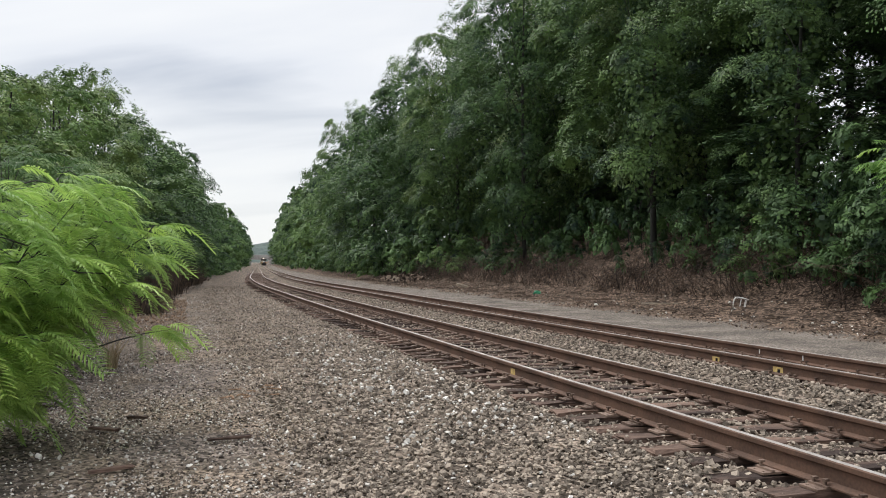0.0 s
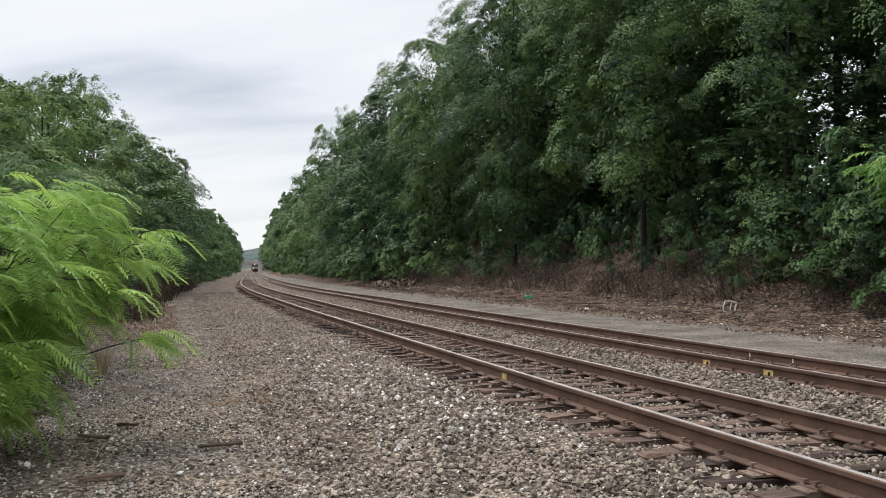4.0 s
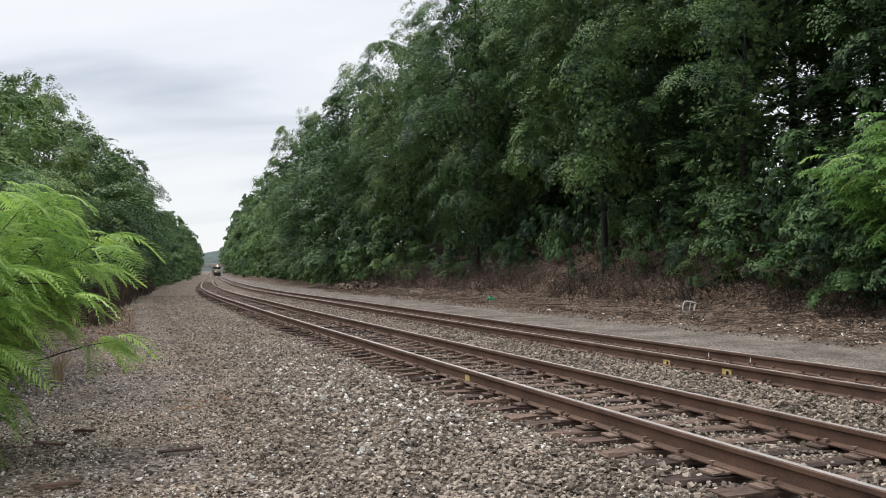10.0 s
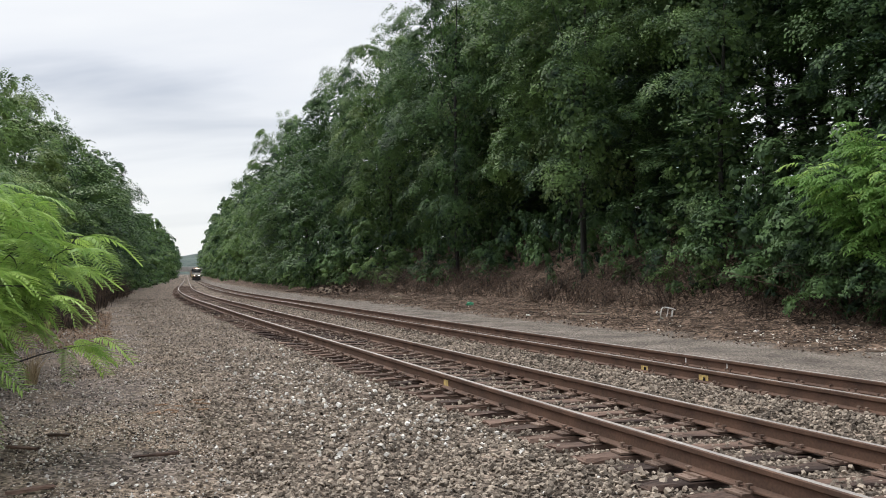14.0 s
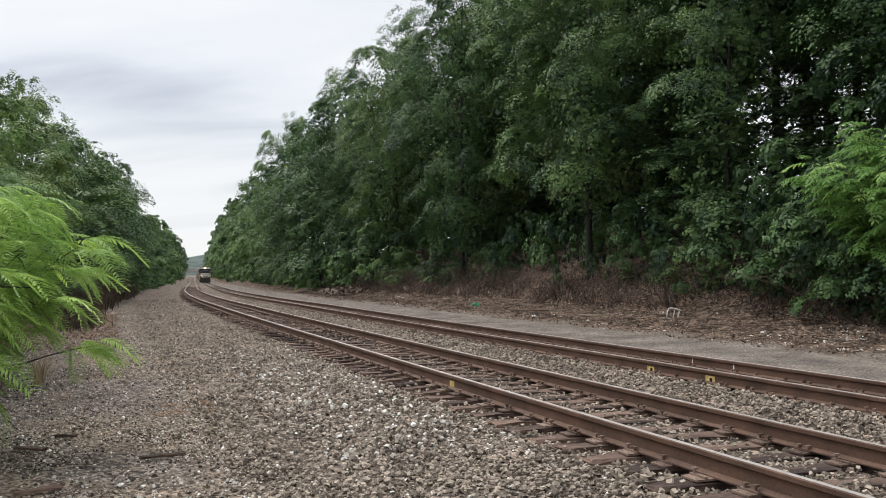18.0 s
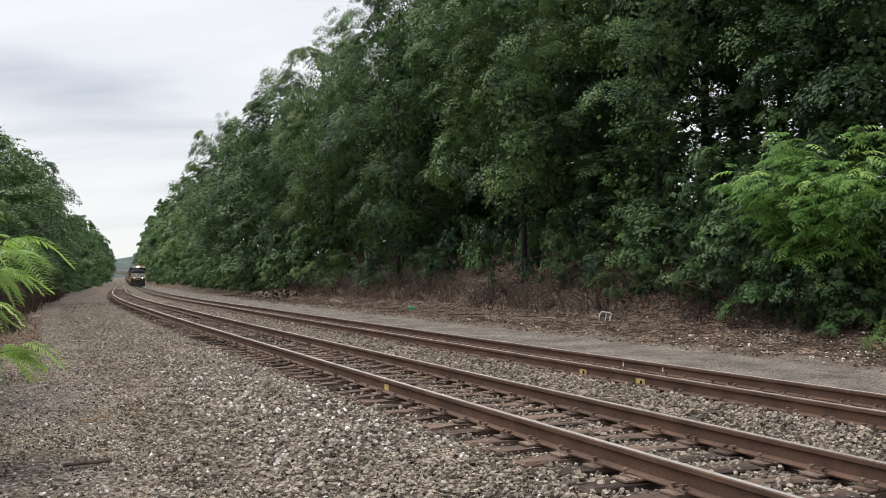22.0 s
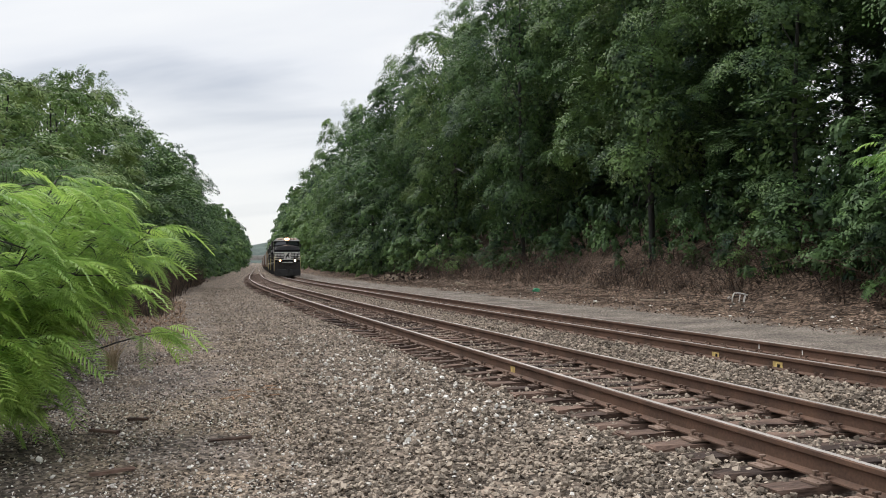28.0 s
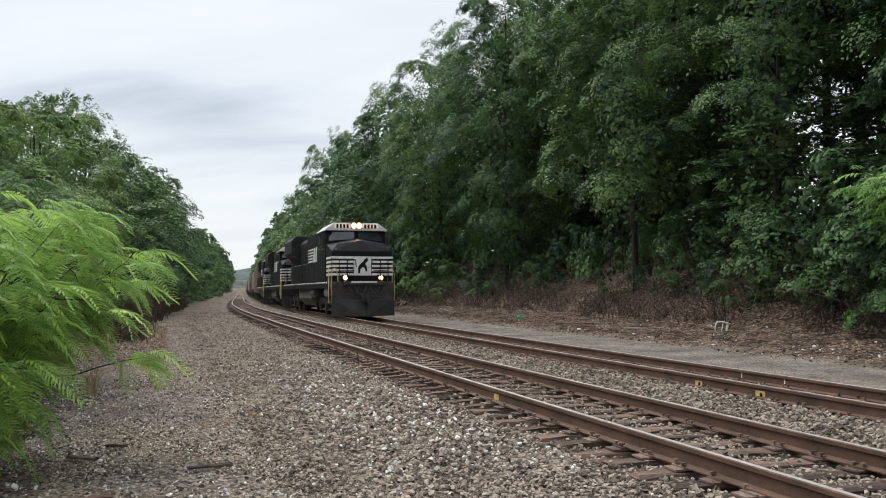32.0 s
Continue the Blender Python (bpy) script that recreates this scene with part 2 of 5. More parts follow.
def box(bm, x0, x1, y0, y1, z0, z1, bevel=0.0):
    r = bmesh.ops.create_cube(bm, size=1.0)
    vs = r["verts"]
    for v in vs:
        v.co = Vector((x0 + (v.co.x + 0.5) * (x1 - x0), y0 + (v.co.y + 0.5) * (y1 - y0), z0 + (v.co.z + 0.5) * (z1 - z0)))
    if bevel:
        es = list({e for v in vs for e in v.link_edges})
        bmesh.ops.bevel(bm, geom=es, offset=bevel, segments=2, affect="EDGES", profile=0.7)
    return bm


def cyl(bm, a, b, r0, r1=None, seg=10):
    """A capped tapering tube from a to b."""
    a, b = Vector(a), Vector(b)
    d = b - a
    m = Matrix.Translation((a + b) / 2) @ d.to_track_quat("Z", "Y").to_matrix().to_4x4()
    bmesh.ops.create_cone(bm, cap_ends=True, segments=seg, radius1=r0, radius2=r0 if r1 is None else r1, depth=d.length, matrix=m)
    return bm


def tube(points, radii, seg=6):
    """Vertices and quads of a tube along a line of points."""
    points = [Vector(p) for p in points]
    vs, fs = [], []
    for i, p in enumerate(points):
        d = (points[min(i + 1, len(points) - 1)] - points[max(i - 1, 0)]).normalized()
        q = d.to_track_quat("Z", "Y")
        for j in range(seg):
            a = 2 * math.pi * j / seg
            vs.append(p + q @ Vector((math.cos(a) * radii[i], math.sin(a) * radii[i], 0)))
    for i in range(len(points) - 1):
        for j in range(seg):
            k = (j + 1) % seg
            fs.append((i * seg + j, i * seg + k, (i + 1) * seg + k, (i + 1) * seg + j))
    return vs, fs


def tubes_mesh(name, lines, mat):
    vs, fs = [], []
    for points, radii, seg in lines:
        v, f = tube(points, radii, seg)
        fs += [tuple(i + len(vs) for i in q) for q in f]
        vs += v
    return raw_mesh(name, [tuple(v) for v in vs], fs, mat, True)


# ---- the line of the railway: station s along the near rail, offset o to its right ----
def track_line():
    s = np.arange(-200.0, 2600.0, 0.25)
    zero = int(200 / 0.25)
    bend = np.interp(s, [0, 25, 50, 80, 110], [-0.00062, -0.00163, -0.00097, -0.00053, 0.0])
    th = np.cumsum(bend) * 0.25
    th += 0.45476 - th[zero]
    th[:zero] = th[zero]
    x, y = np.cumsum(-np.sin(th)) * 0.25, np.cumsum(np.cos(th)) * 0.25
    return s, x - x[zero] - 4.519, y - y[zero] + 19.497, th


LINE_S, LINE_X, LINE_Y, LINE_TH = track_line()
GAUGE, FAR_TRACK = 1.505, 3.52


def grade(s):
    return -0.00543 * np.clip(np.asarray(s, float) - 20, 0, 250)


def along(s, o):
    x, y, th = np.interp(s, LINE_S, LINE_X), np.interp(s, LINE_S, LINE_Y), np.interp(s, LINE_S, LINE_TH)
    return x + o * np.cos(th), y + o * np.sin(th), th


GROUND_O = [-30, -12, -7, -5, -3.2, -1.6, -0.9, -0.45, 0.0, 0.4, 1.1, 1.5, 2.1, 2.45, 2.75, 3.25, 3.6, 5.0, 5.4, 6.0, 7.5, 9.4, 11.5, 13.0, 14.2, 16.5, 22, 60]
GROUND_Z = [0.2, -0.1, -0.28, -0.30, -0.31, -0.27, -0.235, -0.225, -0.245, -0.222, -0.222, -0.245, -0.235, -0.20, -0.14, -0.13, -0.20, -0.22, -0.22, -0.27, -0.27, -0.26, -0.12, 0.25, 0.85, 1.8, 4.2, 9.0]


def ground_z(s, o):
    return np.interp(o, GROUND_O, GROUND_Z) + grade(s)


def spot(s, o, lift=0.0):
    x, y, th = along(s, o)
    return Vector((float(x), float(y), float(ground_z(s, o)) + lift))


def ground():
    ss = np.concatenate([[-190, -120, -80, -50, -35, -26], np.arange(-22, 14, 0.4), np.arange(14, 60, 1.2), np.arange(60, 160, 4), np.arange(160, 420, 16), np.arange(420, 2500, 130)])
    oo = np.concatenate([[-480, -220, -100, -60, -40, -28, -20, -15], np.arange(-12, -5, 0.5), np.arange(-5, 6, 0.2), np.arange(6, 14, 0.35), np.arange(14, 24, 1.0), [26, 32, 42, 60, 100, 220, 460]])
    S, O = np.meshgrid(ss, oo, indexing="ij")
    X, Y, _ = along(S, O)
    Z = ground_z(S, O)
    rng = np.random.RandomState(4)
    rough = np.where((O > -0.9) & (O < 5.4), 0.012, 0.03) + np.clip((O - 9.5) * 0.05, 0, 0.16)
    Z = Z + (rng.rand(*Z.shape) - 0.5) * rough
    n, k = S.shape
    idx = np.arange(n * k).reshape(n, k)
    faces = np.stack([idx[:-1, :-1], idx[:-1, 1:], idx[1:, 1:], idx[1:, :-1]], -1).reshape(-1, 4)
    me = raw_mesh("ground", np.stack([X, Y, Z], -1).reshape(-1, 3), faces, GROUND, True)
    uv = me.uv_layers.new(name="plan")
    co = np.stack([S, O], -1).reshape(-1, 2)[faces.ravel()]
    uv.data.foreach_set("uv", co.astype(np.float32).ravel())
    tagged(link("ground", me, None), "gravel and dirt ground with ballast, service road and littered bank", "ground", kind="structure")


ground()


# ---- rails and sleepers ----
RAIL = [(-0.076, -0.186), (0.076, -0.186), (0.076, -0.174), (0.012, -0.155), (0.009, -0.062), (0.036, -0.044), (0.037, -0.010), (0.027, -0.001),
        (-0.027, -0.001), (-0.037, -0.010), (-0.036, -0.044), (-0.009, -0.062), (-0.012, -0.155), (-0.076, -0.174)]


def rail_mesh(o, cant):
    ss = np.concatenate([np.arange(-60, 130, 1.0), np.arange(130, 900, 10)])
    x, y, th = along(ss, o)
    z = grade(ss) + cant
    k = len(RAIL)
    vs = np.zeros((len(ss), k, 3))
    for j, (a, b) in enumerate(RAIL):
        vs[:, j] = np.stack([x + a * np.cos(th), y + a * np.sin(th), z + b], -1)
    idx = np.arange(len(ss) * k).reshape(len(ss), k)
    nxt = np.roll(idx, -1, 1)
    faces = np.stack([idx[:-1], nxt[:-1], nxt[1:], idx[1:]], -1)
    me = raw_mesh("rail", vs.reshape(-1, 3), faces.reshape(-1, 4), RUST)
    me.materials.append(RAILHEAD)
    top = np.zeros(faces.shape[:2], np.int32)
    top[:, 7] = 1
    me.polygons.foreach_set("material_index", top.ravel())
    return me


def plate_mesh():
    bm = bmesh.new()
    box(bm, -0.20, 0.20, -0.095, 0.095, -0.206, -0.188)
    box(bm, -0.118, -0.088, -0.095, 0.095, -0.190, -0.172)
    box(bm, 0.088, 0.118, -0.095, 0.095, -0.190, -0.172)
    for dx in (-0.165, 0.165):
        for dy in (-0.05, 0.05):
            cyl(bm, (dx, dy, -0.19), (dx, dy, -0.184), 0.012, seg=6)
    me = bpy.data.meshes.new("tie_plate")
    bm.to_mesh(me)
    bm.free()
    me.materials.append(PLATE)
    return me


def spike_mesh():
    bm = bmesh.new()
    box(bm, -0.009, 0.009, -0.009, 0.009, -0.20, -0.150)
    box(bm, -0.016, 0.030, -0.016, 0.016, -0.153, -0.136)
    me = bpy.data.meshes.new("spike")
    bm.to_mesh(me)
    bm.free()
    me.materials.append(PLATE)
    return me


def tie_meshes():
    out = []
    rng = random.Random(7)
    for k in range(6):
        bm = bmesh.new()
        half = 1.30 + rng.uniform(-0.03, 0.04)
        box(bm, -half, half, -0.115, 0.115, -0.38, -0.206, 0.012)
        bmesh.ops.subdivide_edges(bm, edges=[e for e in bm.edges if abs(e.verts[0].co.x - e.verts[1].co.x) > 1.5], cuts=9)
        skew = rng.uniform(-0.03, 0.03)
        for v in bm.verts:
            end = abs(v.co.x) > half - 0.05
            v.co += Vector((rng.uniform(-0.03, 0.02) if end else 0, rng.uniform(-0.013, 0.013) + skew * v.co.x, rng.uniform(-0.035, 0.0) if end else rng.uniform(-0.016, 0.003)))
        me = bpy.data.meshes.new("sleeper")
        bm.to_mesh(me)
        bm.free()
        me.materials.append(TIE)
        out.append(me)
    return out


PLATE_ME, SPIKE_ME, TIE_ME = plate_mesh(), spike_mesh(), tie_meshes()


def railway_track(name, o, label, lifts, far_s, spikes_to):
    """lifts: how high the heads of the two rails stand; the outer rail of the curve is raised."""
    cant, lean = sum(lifts) / 2, math.atan2(lifts[0] - lifts[1], GAUGE)
    track = tagged(empty(name), label, "railway track", "railway tracks", "structure")
    for r, up in zip((0, GAUGE), lifts):
        link("rail", rail_mesh(o + r, up), None, track, "brown rusted steel rail with a worn bright head")
    rng = random.Random(int(o * 10) + 3)
    s = -24.0
    n = 0
    far_lines = []
    while s < 140:
        x, y, th = along(s, o + GAUGE / 2)
        m = Matrix.Translation((float(x), float(y), float(grade(s)) + cant - (0.0 if s < 6 else min(0.02, (s - 6) * 0.002)) + rng.uniform(-0.012, 0.004))) @ Matrix.Rotation(float(th) + rng.uniform(-0.02, 0.02), 4, "Z") @ Matrix.Rotation(lean, 4, "Y")
        if s < far_s:
            tie = link("sleeper", rng.choice(TIE_ME), None, track)
            tie.matrix_basis = m @ Matrix.Translation((rng.uniform(-0.05, 0.05), 0, 0))
            if s < spikes_to:
                for side in (-1, 1):
                    pl = link("tie_plate", PLATE_ME, None, tie, "rusted tie plate" if n == 0 else "")
                    pl.matrix_basis = Matrix.Translation((side * GAUGE / 2, 0, 0.001))
                    for dx, turn in ((-0.10, 0), (0.10, math.pi)):
                        for dy in (-0.055, 0.055):
                            if rng.random() < 0.85:
                                sp = link("spike", SPIKE_ME, None, tie)
                                sp.matrix_basis = Matrix.Translation((side * GAUGE / 2 + dx, dy, rng.uniform(0, 0.012))) @ Matrix.Rotation(turn, 4, "Z")
        else:
            far_lines.append(m)
        s += 0.50 + rng.uniform(-0.03, 0.03)
        n += 1
    vs, fs = [], []
    for m in far_lines:
        b = len(vs)
        vs += [tuple(m @ Vector((a * 1.3, c * 0.115, z))) for z in (-0.3, -0.21) for a, c in ((-1, -1), (1, -1), (1, 1), (-1, 1))]
        fs += [(b + 4, b + 5, b + 6, b + 7), (b, b + 1, b + 5, b + 4), (b + 1, b + 2, b + 6, b + 5), (b + 2, b + 3, b + 7, b + 6), (b + 3, b, b + 4, b + 7)]
    tagged(link("distant_sleepers", raw_mesh("distant_sleepers", vs, fs, TIE), None, track), kind="stuff")
    return track


track_near = railway_track("railway_track", 0.0, "brown steel railway track on weathered timber sleepers in ballast", (0.030, 0.014), 60, 14)
track_far = railway_track("railway_track", FAR_TRACK, "second railway track with sleepers sunk in ballast beside a gravel road", (0.060, 0.008), 60, 14)


def paint_mark(track, s, o, z0, z1, width, label, mat=None):
    x, y, th = along(s, o)
    bm = bmesh.new()
    box(bm, -0.003, 0.0, -width / 2, width / 2, z0, z1)
    p = part("paint_mark", bm, mat or YELLOW, track, label)
    p.matrix_basis = Matrix.Translation((float(x), float(y), 0)) @ Matrix.Rotation(float(th), 4, "Z")


# ---- loose stones ----
def stones(name, label, count, s_range, o_range, size, mat, seed, keep=None, flat=0.6, sink=0.3, flake=False):
    """Many crushed stones as one mesh: each a skewed block with uneven corners."""
    rng = np.random.RandomState(seed)
    s, o = rng.uniform(*s_range, count), rng.uniform(*o_range, count)
    if keep is not None:
        ok = keep(s, o, rng)
        s, o = s[ok], o[ok]
    n = len(s)
    cube = np.array([(x, y, z) for z in (-1, 1) for x, y in ((-1, -1), (1, -1), (1, 1), (-1, 1))], float)
    v = cube[None] * rng.uniform(0.45, 1.0, (n, 8, 3))
    v[:, 4:, :2] *= rng.uniform(0.45, 0.95, (n, 1, 1))
    size_n = size * np.clip(rng.lognormal(0, 0.33, n), 0.4, 1.9)
    v *= (size_n[:, None, None] * np.stack([np.ones(n), rng.uniform(0.55, 0.95, n), rng.uniform(flat * 0.6, flat * 1.2, n)], -1)[:, None]) * 0.5
    a, b, c = rng.uniform(0, 6.283, n), rng.normal(0, 0.4, n), rng.normal(0, 0.4, n)

    def turn(v, i, j, ang):
        ci, si = np.cos(ang)[:, None], np.sin(ang)[:, None]
        vi, vj = v[..., i].copy(), v[..., j].copy()
        v[..., i], v[..., j] = ci * vi - si * vj, si * vi + ci * vj

    turn(v, 1, 2, b)
    turn(v, 0, 2, c)
    turn(v, 0, 1, a)
    x, y, _ = along(s, o)
    z = ground_z(s, o) + size_n * (0.5 - sink) * flat + rng.uniform(-0.1, 0.6, n) * size_n
    v += np.stack([x, y, z], -1)[:, None]
    if flake:
        v = np.concatenate([v[:, :4], v[:, 4:].mean(1, keepdims=True)], 1)
        f, k = np.array([(0, 1, 4), (1, 2, 4), (2, 3, 4), (3, 0, 4)]), 5
    else:
        f, k = np.array([(4, 5, 6, 7), (0, 1, 5, 4), (1, 2, 6, 5), (2, 3, 7, 6), (3, 0, 4, 7)]), 8
    faces = (np.arange(n)[:, None, None] * k + f[None]).reshape(-1, f.shape[1])
    tagged(link(name, raw_mesh(name, v.reshape(-1, 3), faces, mat), None), label, "gravel", kind="stuff")


def thin(s, o, rng):
    """Fewer stones farther off."""
    x, y, _ = along(s, o)
    d = np.hypot(x, y)
    return rng.rand(len(s)) < np.clip((8.0 / np.maximum(d, 1)) ** 1.55, 0.05, 1)


def shoulder(s, o, rng):
    """The ballast thins out into the finer gravel."""
    return thin(s, o, rng) & (rng.rand(len(s)) < np.clip((o + 4.9 + 0.5 * np.sin(s * 1.3)) / 2.4, 0.03, 1))


def off_ties(s, o, rng):
    return thin(s, o, rng) & (np.abs(o) > 0.10) & (np.abs(o - GAUGE) > 0.10)


def patchy(s, o, rng):
    """Gravel that leaves patches of bare dark soil."""
    keep = thin(s, o, rng)
    bare = np.array([noise.noise((a * 0.55, b * 0.8, 3.0)) for a, b in zip(s, o)]) > 0.12
    return keep & (~bare | (rng.rand(len(s)) < 0.3))


stones("ballast", "grey-brown crushed stone ballast beside the track", 100000, (-18, 44), (-3.5, -0.6), 0.041, STONE, 1, shoulder, 0.48)
stones("ballast", "smaller crushed stone thinning out into the gravel", 96000, (-18, 44), (-5.8, -2.9), 0.030, STONE, 7, shoulder, 0.45)
stones("ballast", "crushed stone ballast between the sleepers", 60000, (-18, 34), (-0.75, 2.3), 0.040, STONE, 2, off_ties, 0.6, 0.36)
stones("ballast", "heaped grey ballast between the two tracks", 40000, (-18, 36), (2.15, 3.45), 0.044, STONE, 3, thin)
stones("ballast", "ballast between the rails of the second track", 14000, (-18, 30), (3.6, 5.4), 0.040, STONE, 4, thin, 0.6, 0.35)
stones("gravel", "fine mixed gravel with bare patches beside the bush", 190000, (-18, 24), (-8.0, -3.0), 0.026, STONE_FINE, 5, patchy, 0.5, 0.3, True)
stones("pale_chips", "pale stone chips scattered over the dark gravel", 60000, (-18, 20), (-8.0, -3.4), 0.020, STONE_PALE, 8, patchy, 0.5, 0.3, True)
stones("pale_stones", "pale broken stones heaped beside the rail", 1000, (-12, 0), (-2.6, -0.7), 0.048, STONE_PALE, 9, thin)
stones("pale_stones", "scattered pale stones among the ballast", 6500, (-18, 26), (-7.0, -0.7), 0.032, STONE_PALE, 6, thin)


# ---- trees ----
def unit(v):
    return v / (np.linalg.norm(v, axis=-1, keepdims=True) + 1e-9)


def leaf_cloud(sprays, per, size, rng, long=0.55, loose=0.24, thick=0.14):
    """Domed sprays of folded leaves: rows of centre, breadth, and the way the spray faces. A leaf is two triangles on a midrib."""
    C = np.asarray(sprays, float)
    n = len(C) * per
    c = np.repeat(C, per, 0)
    face = unit(c[:, 4:7])
    down = np.array([0, 0, -0.35]) + unit(face * np.array([1, 1, 0])) * 0.9
    tip_way = unit(down - face * (down * face).sum(1, keepdims=True))
    side_way = np.cross(face, tip_way)
    q, phi = np.sqrt(rng.rand(n, 1)) * np.clip(rng.normal(size=(n, 1)) * 0.22 + 1.0, 0.5, 1.6), rng.rand(n, 1) * 6.283
    a, b = q * np.cos(phi), q * np.sin(phi) * 0.8
    w = c[:, 3:4]
    lift = 0.28 * (1 - q * q) - 0.08 * a * np.abs(a) + rng.normal(size=(n, 1)) * thick
    pos = c[:, :3] + w * (tip_way * a + side_way * b + face * lift)
    up = unit(face * 0.9 + tip_way * a * 0.75 + side_way * b * 0.75 + np.array([0, 0, 0.15]) + rng.normal(size=(n, 3)) * loose)
    ax = tip_way * (0.35 + a) + side_way * b * 1.2 + rng.normal(size=(n, 3)) * 1.25
    ax = unit(ax - up * (ax * up).sum(1, keepdims=True))
    side = np.cross(up, ax)
    L = size * rng.uniform(0.65, 1.35, (n, 1))
    base, tip = pos - ax * L * 0.5, pos + ax * L * 0.5 - np.array([0, 0, 1]) * L * 0.12
    mid = pos - up * L * 0.10
    wl, wr = mid + side * L * long * 0.5 + up * L * 0.13, mid - side * L * long * 0.5 + up * L * 0.13
    v = np.stack([base, wr, tip, wl], 1).reshape(-1, 3)
    k = np.arange(n)[:, None] * 4
    f = np.concatenate([k + np.array([[0, 1, 2]]), k + np.array([[0, 2, 3]])], 1).reshape(-1, 3)
    soft = unit(face * 0.62 + (tip_way * a + side_way * b) * 0.42 + up * 0.5)
    return v, f, np.repeat(soft, 4, 0)


def crown_clumps(h, r, boughs, sub, rng, low=0.10, fat=1.0, lean=0.0, low_r=0.62):
    """Boughs round the stem, each a flattened bulge of sprays on its outer and upper side, with hollows between them."""
    rows, ends = [], []
    for b in range(boughs):
        u = low + (1 - low) * ((b + rng.rand()) / boughs) ** 0.9
        env = min(1.0, low_r + (u - low) * (1.55 - low_r) * 1.15) * math.sqrt(max(0.02, 1 - ((u - 0.45) / 0.585) ** 2 if u > 0.45 else 1))
        a = b * 2.4 + rng.rand() * 1.2
        q = r * env * rng.uniform(0.60, 1.08)
        rb = fat * rng.uniform(0.80, 1.85) * (0.38 + 0.62 * env) * h / 18
        c = np.array((q * math.cos(a) + lean * u, q * math.sin(a), u * h - rb * 0.6))
        ends.append((*c, rb))
        for j in range(sub):
            dz = -0.12 + 1.08 * (j + rng.rand()) / sub
            yaw = a + rng.normal() * 0.95
            ring = math.sqrt(max(0.06, 1 - min(dz * dz, 0.94)))
            d = np.array((ring * math.cos(yaw), ring * math.sin(yaw), dz * 0.72))
            p = c + d * rb * (rng.uniform(0.80, 1.0) if rng.rand() < 0.8 else rng.uniform(1.0, 1.25))
            rows.append((*p, rb * rng.uniform(0.22, 0.42), *(d * 0.6 + rng.normal(size=3) * 0.12 + np.array((0, 0, 0.55)))))
    for _ in range(sub):
        p = rng.normal(size=3) * np.array((0.16 * r, 0.16 * r, 0.035 * h)) + np.array((lean, 0, h * 0.95))
        rows.append((*p, 0.030 * h, rng.normal() * 0.5, rng.normal() * 0.5, 0.8))
    return rows, ends


def make_tree(name, h, r, boughs, sub, per, size, leaf, seed, label, low=0.10, fat=1.0, trunk_r=0.13, category="tree", lean=0.0, core=56, long=0.55, low_r=0.62):
    rng = np.random.RandomState(seed)
    tree = tagged(empty(name), label, category)
    clumps, ends = crown_clumps(h, r, boughs, sub, rng, low, fat, lean, low_r)
    v, f, soft = leaf_cloud(clumps, per, size, rng, long)
    if core:
        inner = []
        for _ in range(70):
            u = low + (0.9 - low) * rng.rand()
            env = min(1.0, low_r + (u - low) * (1.55 - low_r) * 1.15) * math.sqrt(max(0.02, 1 - ((u - 0.45) / 0.585) ** 2 if u > 0.45 else 1))
            a, k = rng.rand() * 6.283, r * env * rng.uniform(0.02, 0.28)
            inner.append((k * math.cos(a) + lean * u, k * math.sin(a), u * h - 0.6, r * 0.34, math.cos(a), math.sin(a), 0.1))
        for x, y, z, rb in ends:
            a = math.atan2(y, x)
            inner.append((x * 0.93, y * 0.93, z - rb * 0.15, rb * 0.62, math.cos(a) * 0.7, math.sin(a) * 0.7, 0.7))
        v2, f2, soft2 = leaf_cloud(inner[:70], core, max(size * 1.6, h * 0.013), rng, 0.85, 0.5, 0.3)
        v3, f3, soft3 = leaf_cloud(inner[70:], core, max(size * 1.1, h * 0.0085), rng, 0.75, 0.45, 0.3)
        v2, f2 = np.concatenate([v2, v3]), np.concatenate([f2, f3 + len(v2)])
        f = np.concatenate([f, f2 + len(v)])
        v = np.concatenate([v, v2])
        soft = np.concatenate([soft, soft2, soft3])
    crown = raw_mesh("crown", v, f, leaf, True)
    crown.normals_split_custom_set_from_vertices(soft.astype(np.float32))
    link("crown", crown, None, tree)
    lines = [([(0, 0, -0.6), (0.1 + lean * 0.3, 0.05, h * 0.3), (-0.1 + lean * 0.6, 0.15, h * 0.6), (0.05 + lean, 0, h * 0.93)], [trunk_r * 1.25, trunk_r, trunk_r * 0.6, 0.03], 8)]
    for c in ends[::3]:
        c = np.array(c[:3]) * np.array((0.7, 0.7, 0.95))
        z = c[2] * 0.8
        lines.append(([(lean * z / h, 0, z * 0.85), (c[0] * 0.5, c[1] * 0.5, z + 0.2), tuple(c)], [trunk_r * 0.3, trunk_r * 0.16, 0.010], 5))
    link("trunk", tubes_mesh("trunk", lines, BARK), None, tree)
    return tree


def place(tree, s, o, h_scale=1.0, w_scale=1.0, turn=0.0, lift=-0.1):
    p = spot(s, o, lift)
    return copy_thing(tree, Matrix.Translation(p) @ Matrix.Rotation(turn, 4, "Z") @ Matrix.Diagonal((w_scale, w_scale, h_scale, 1)))


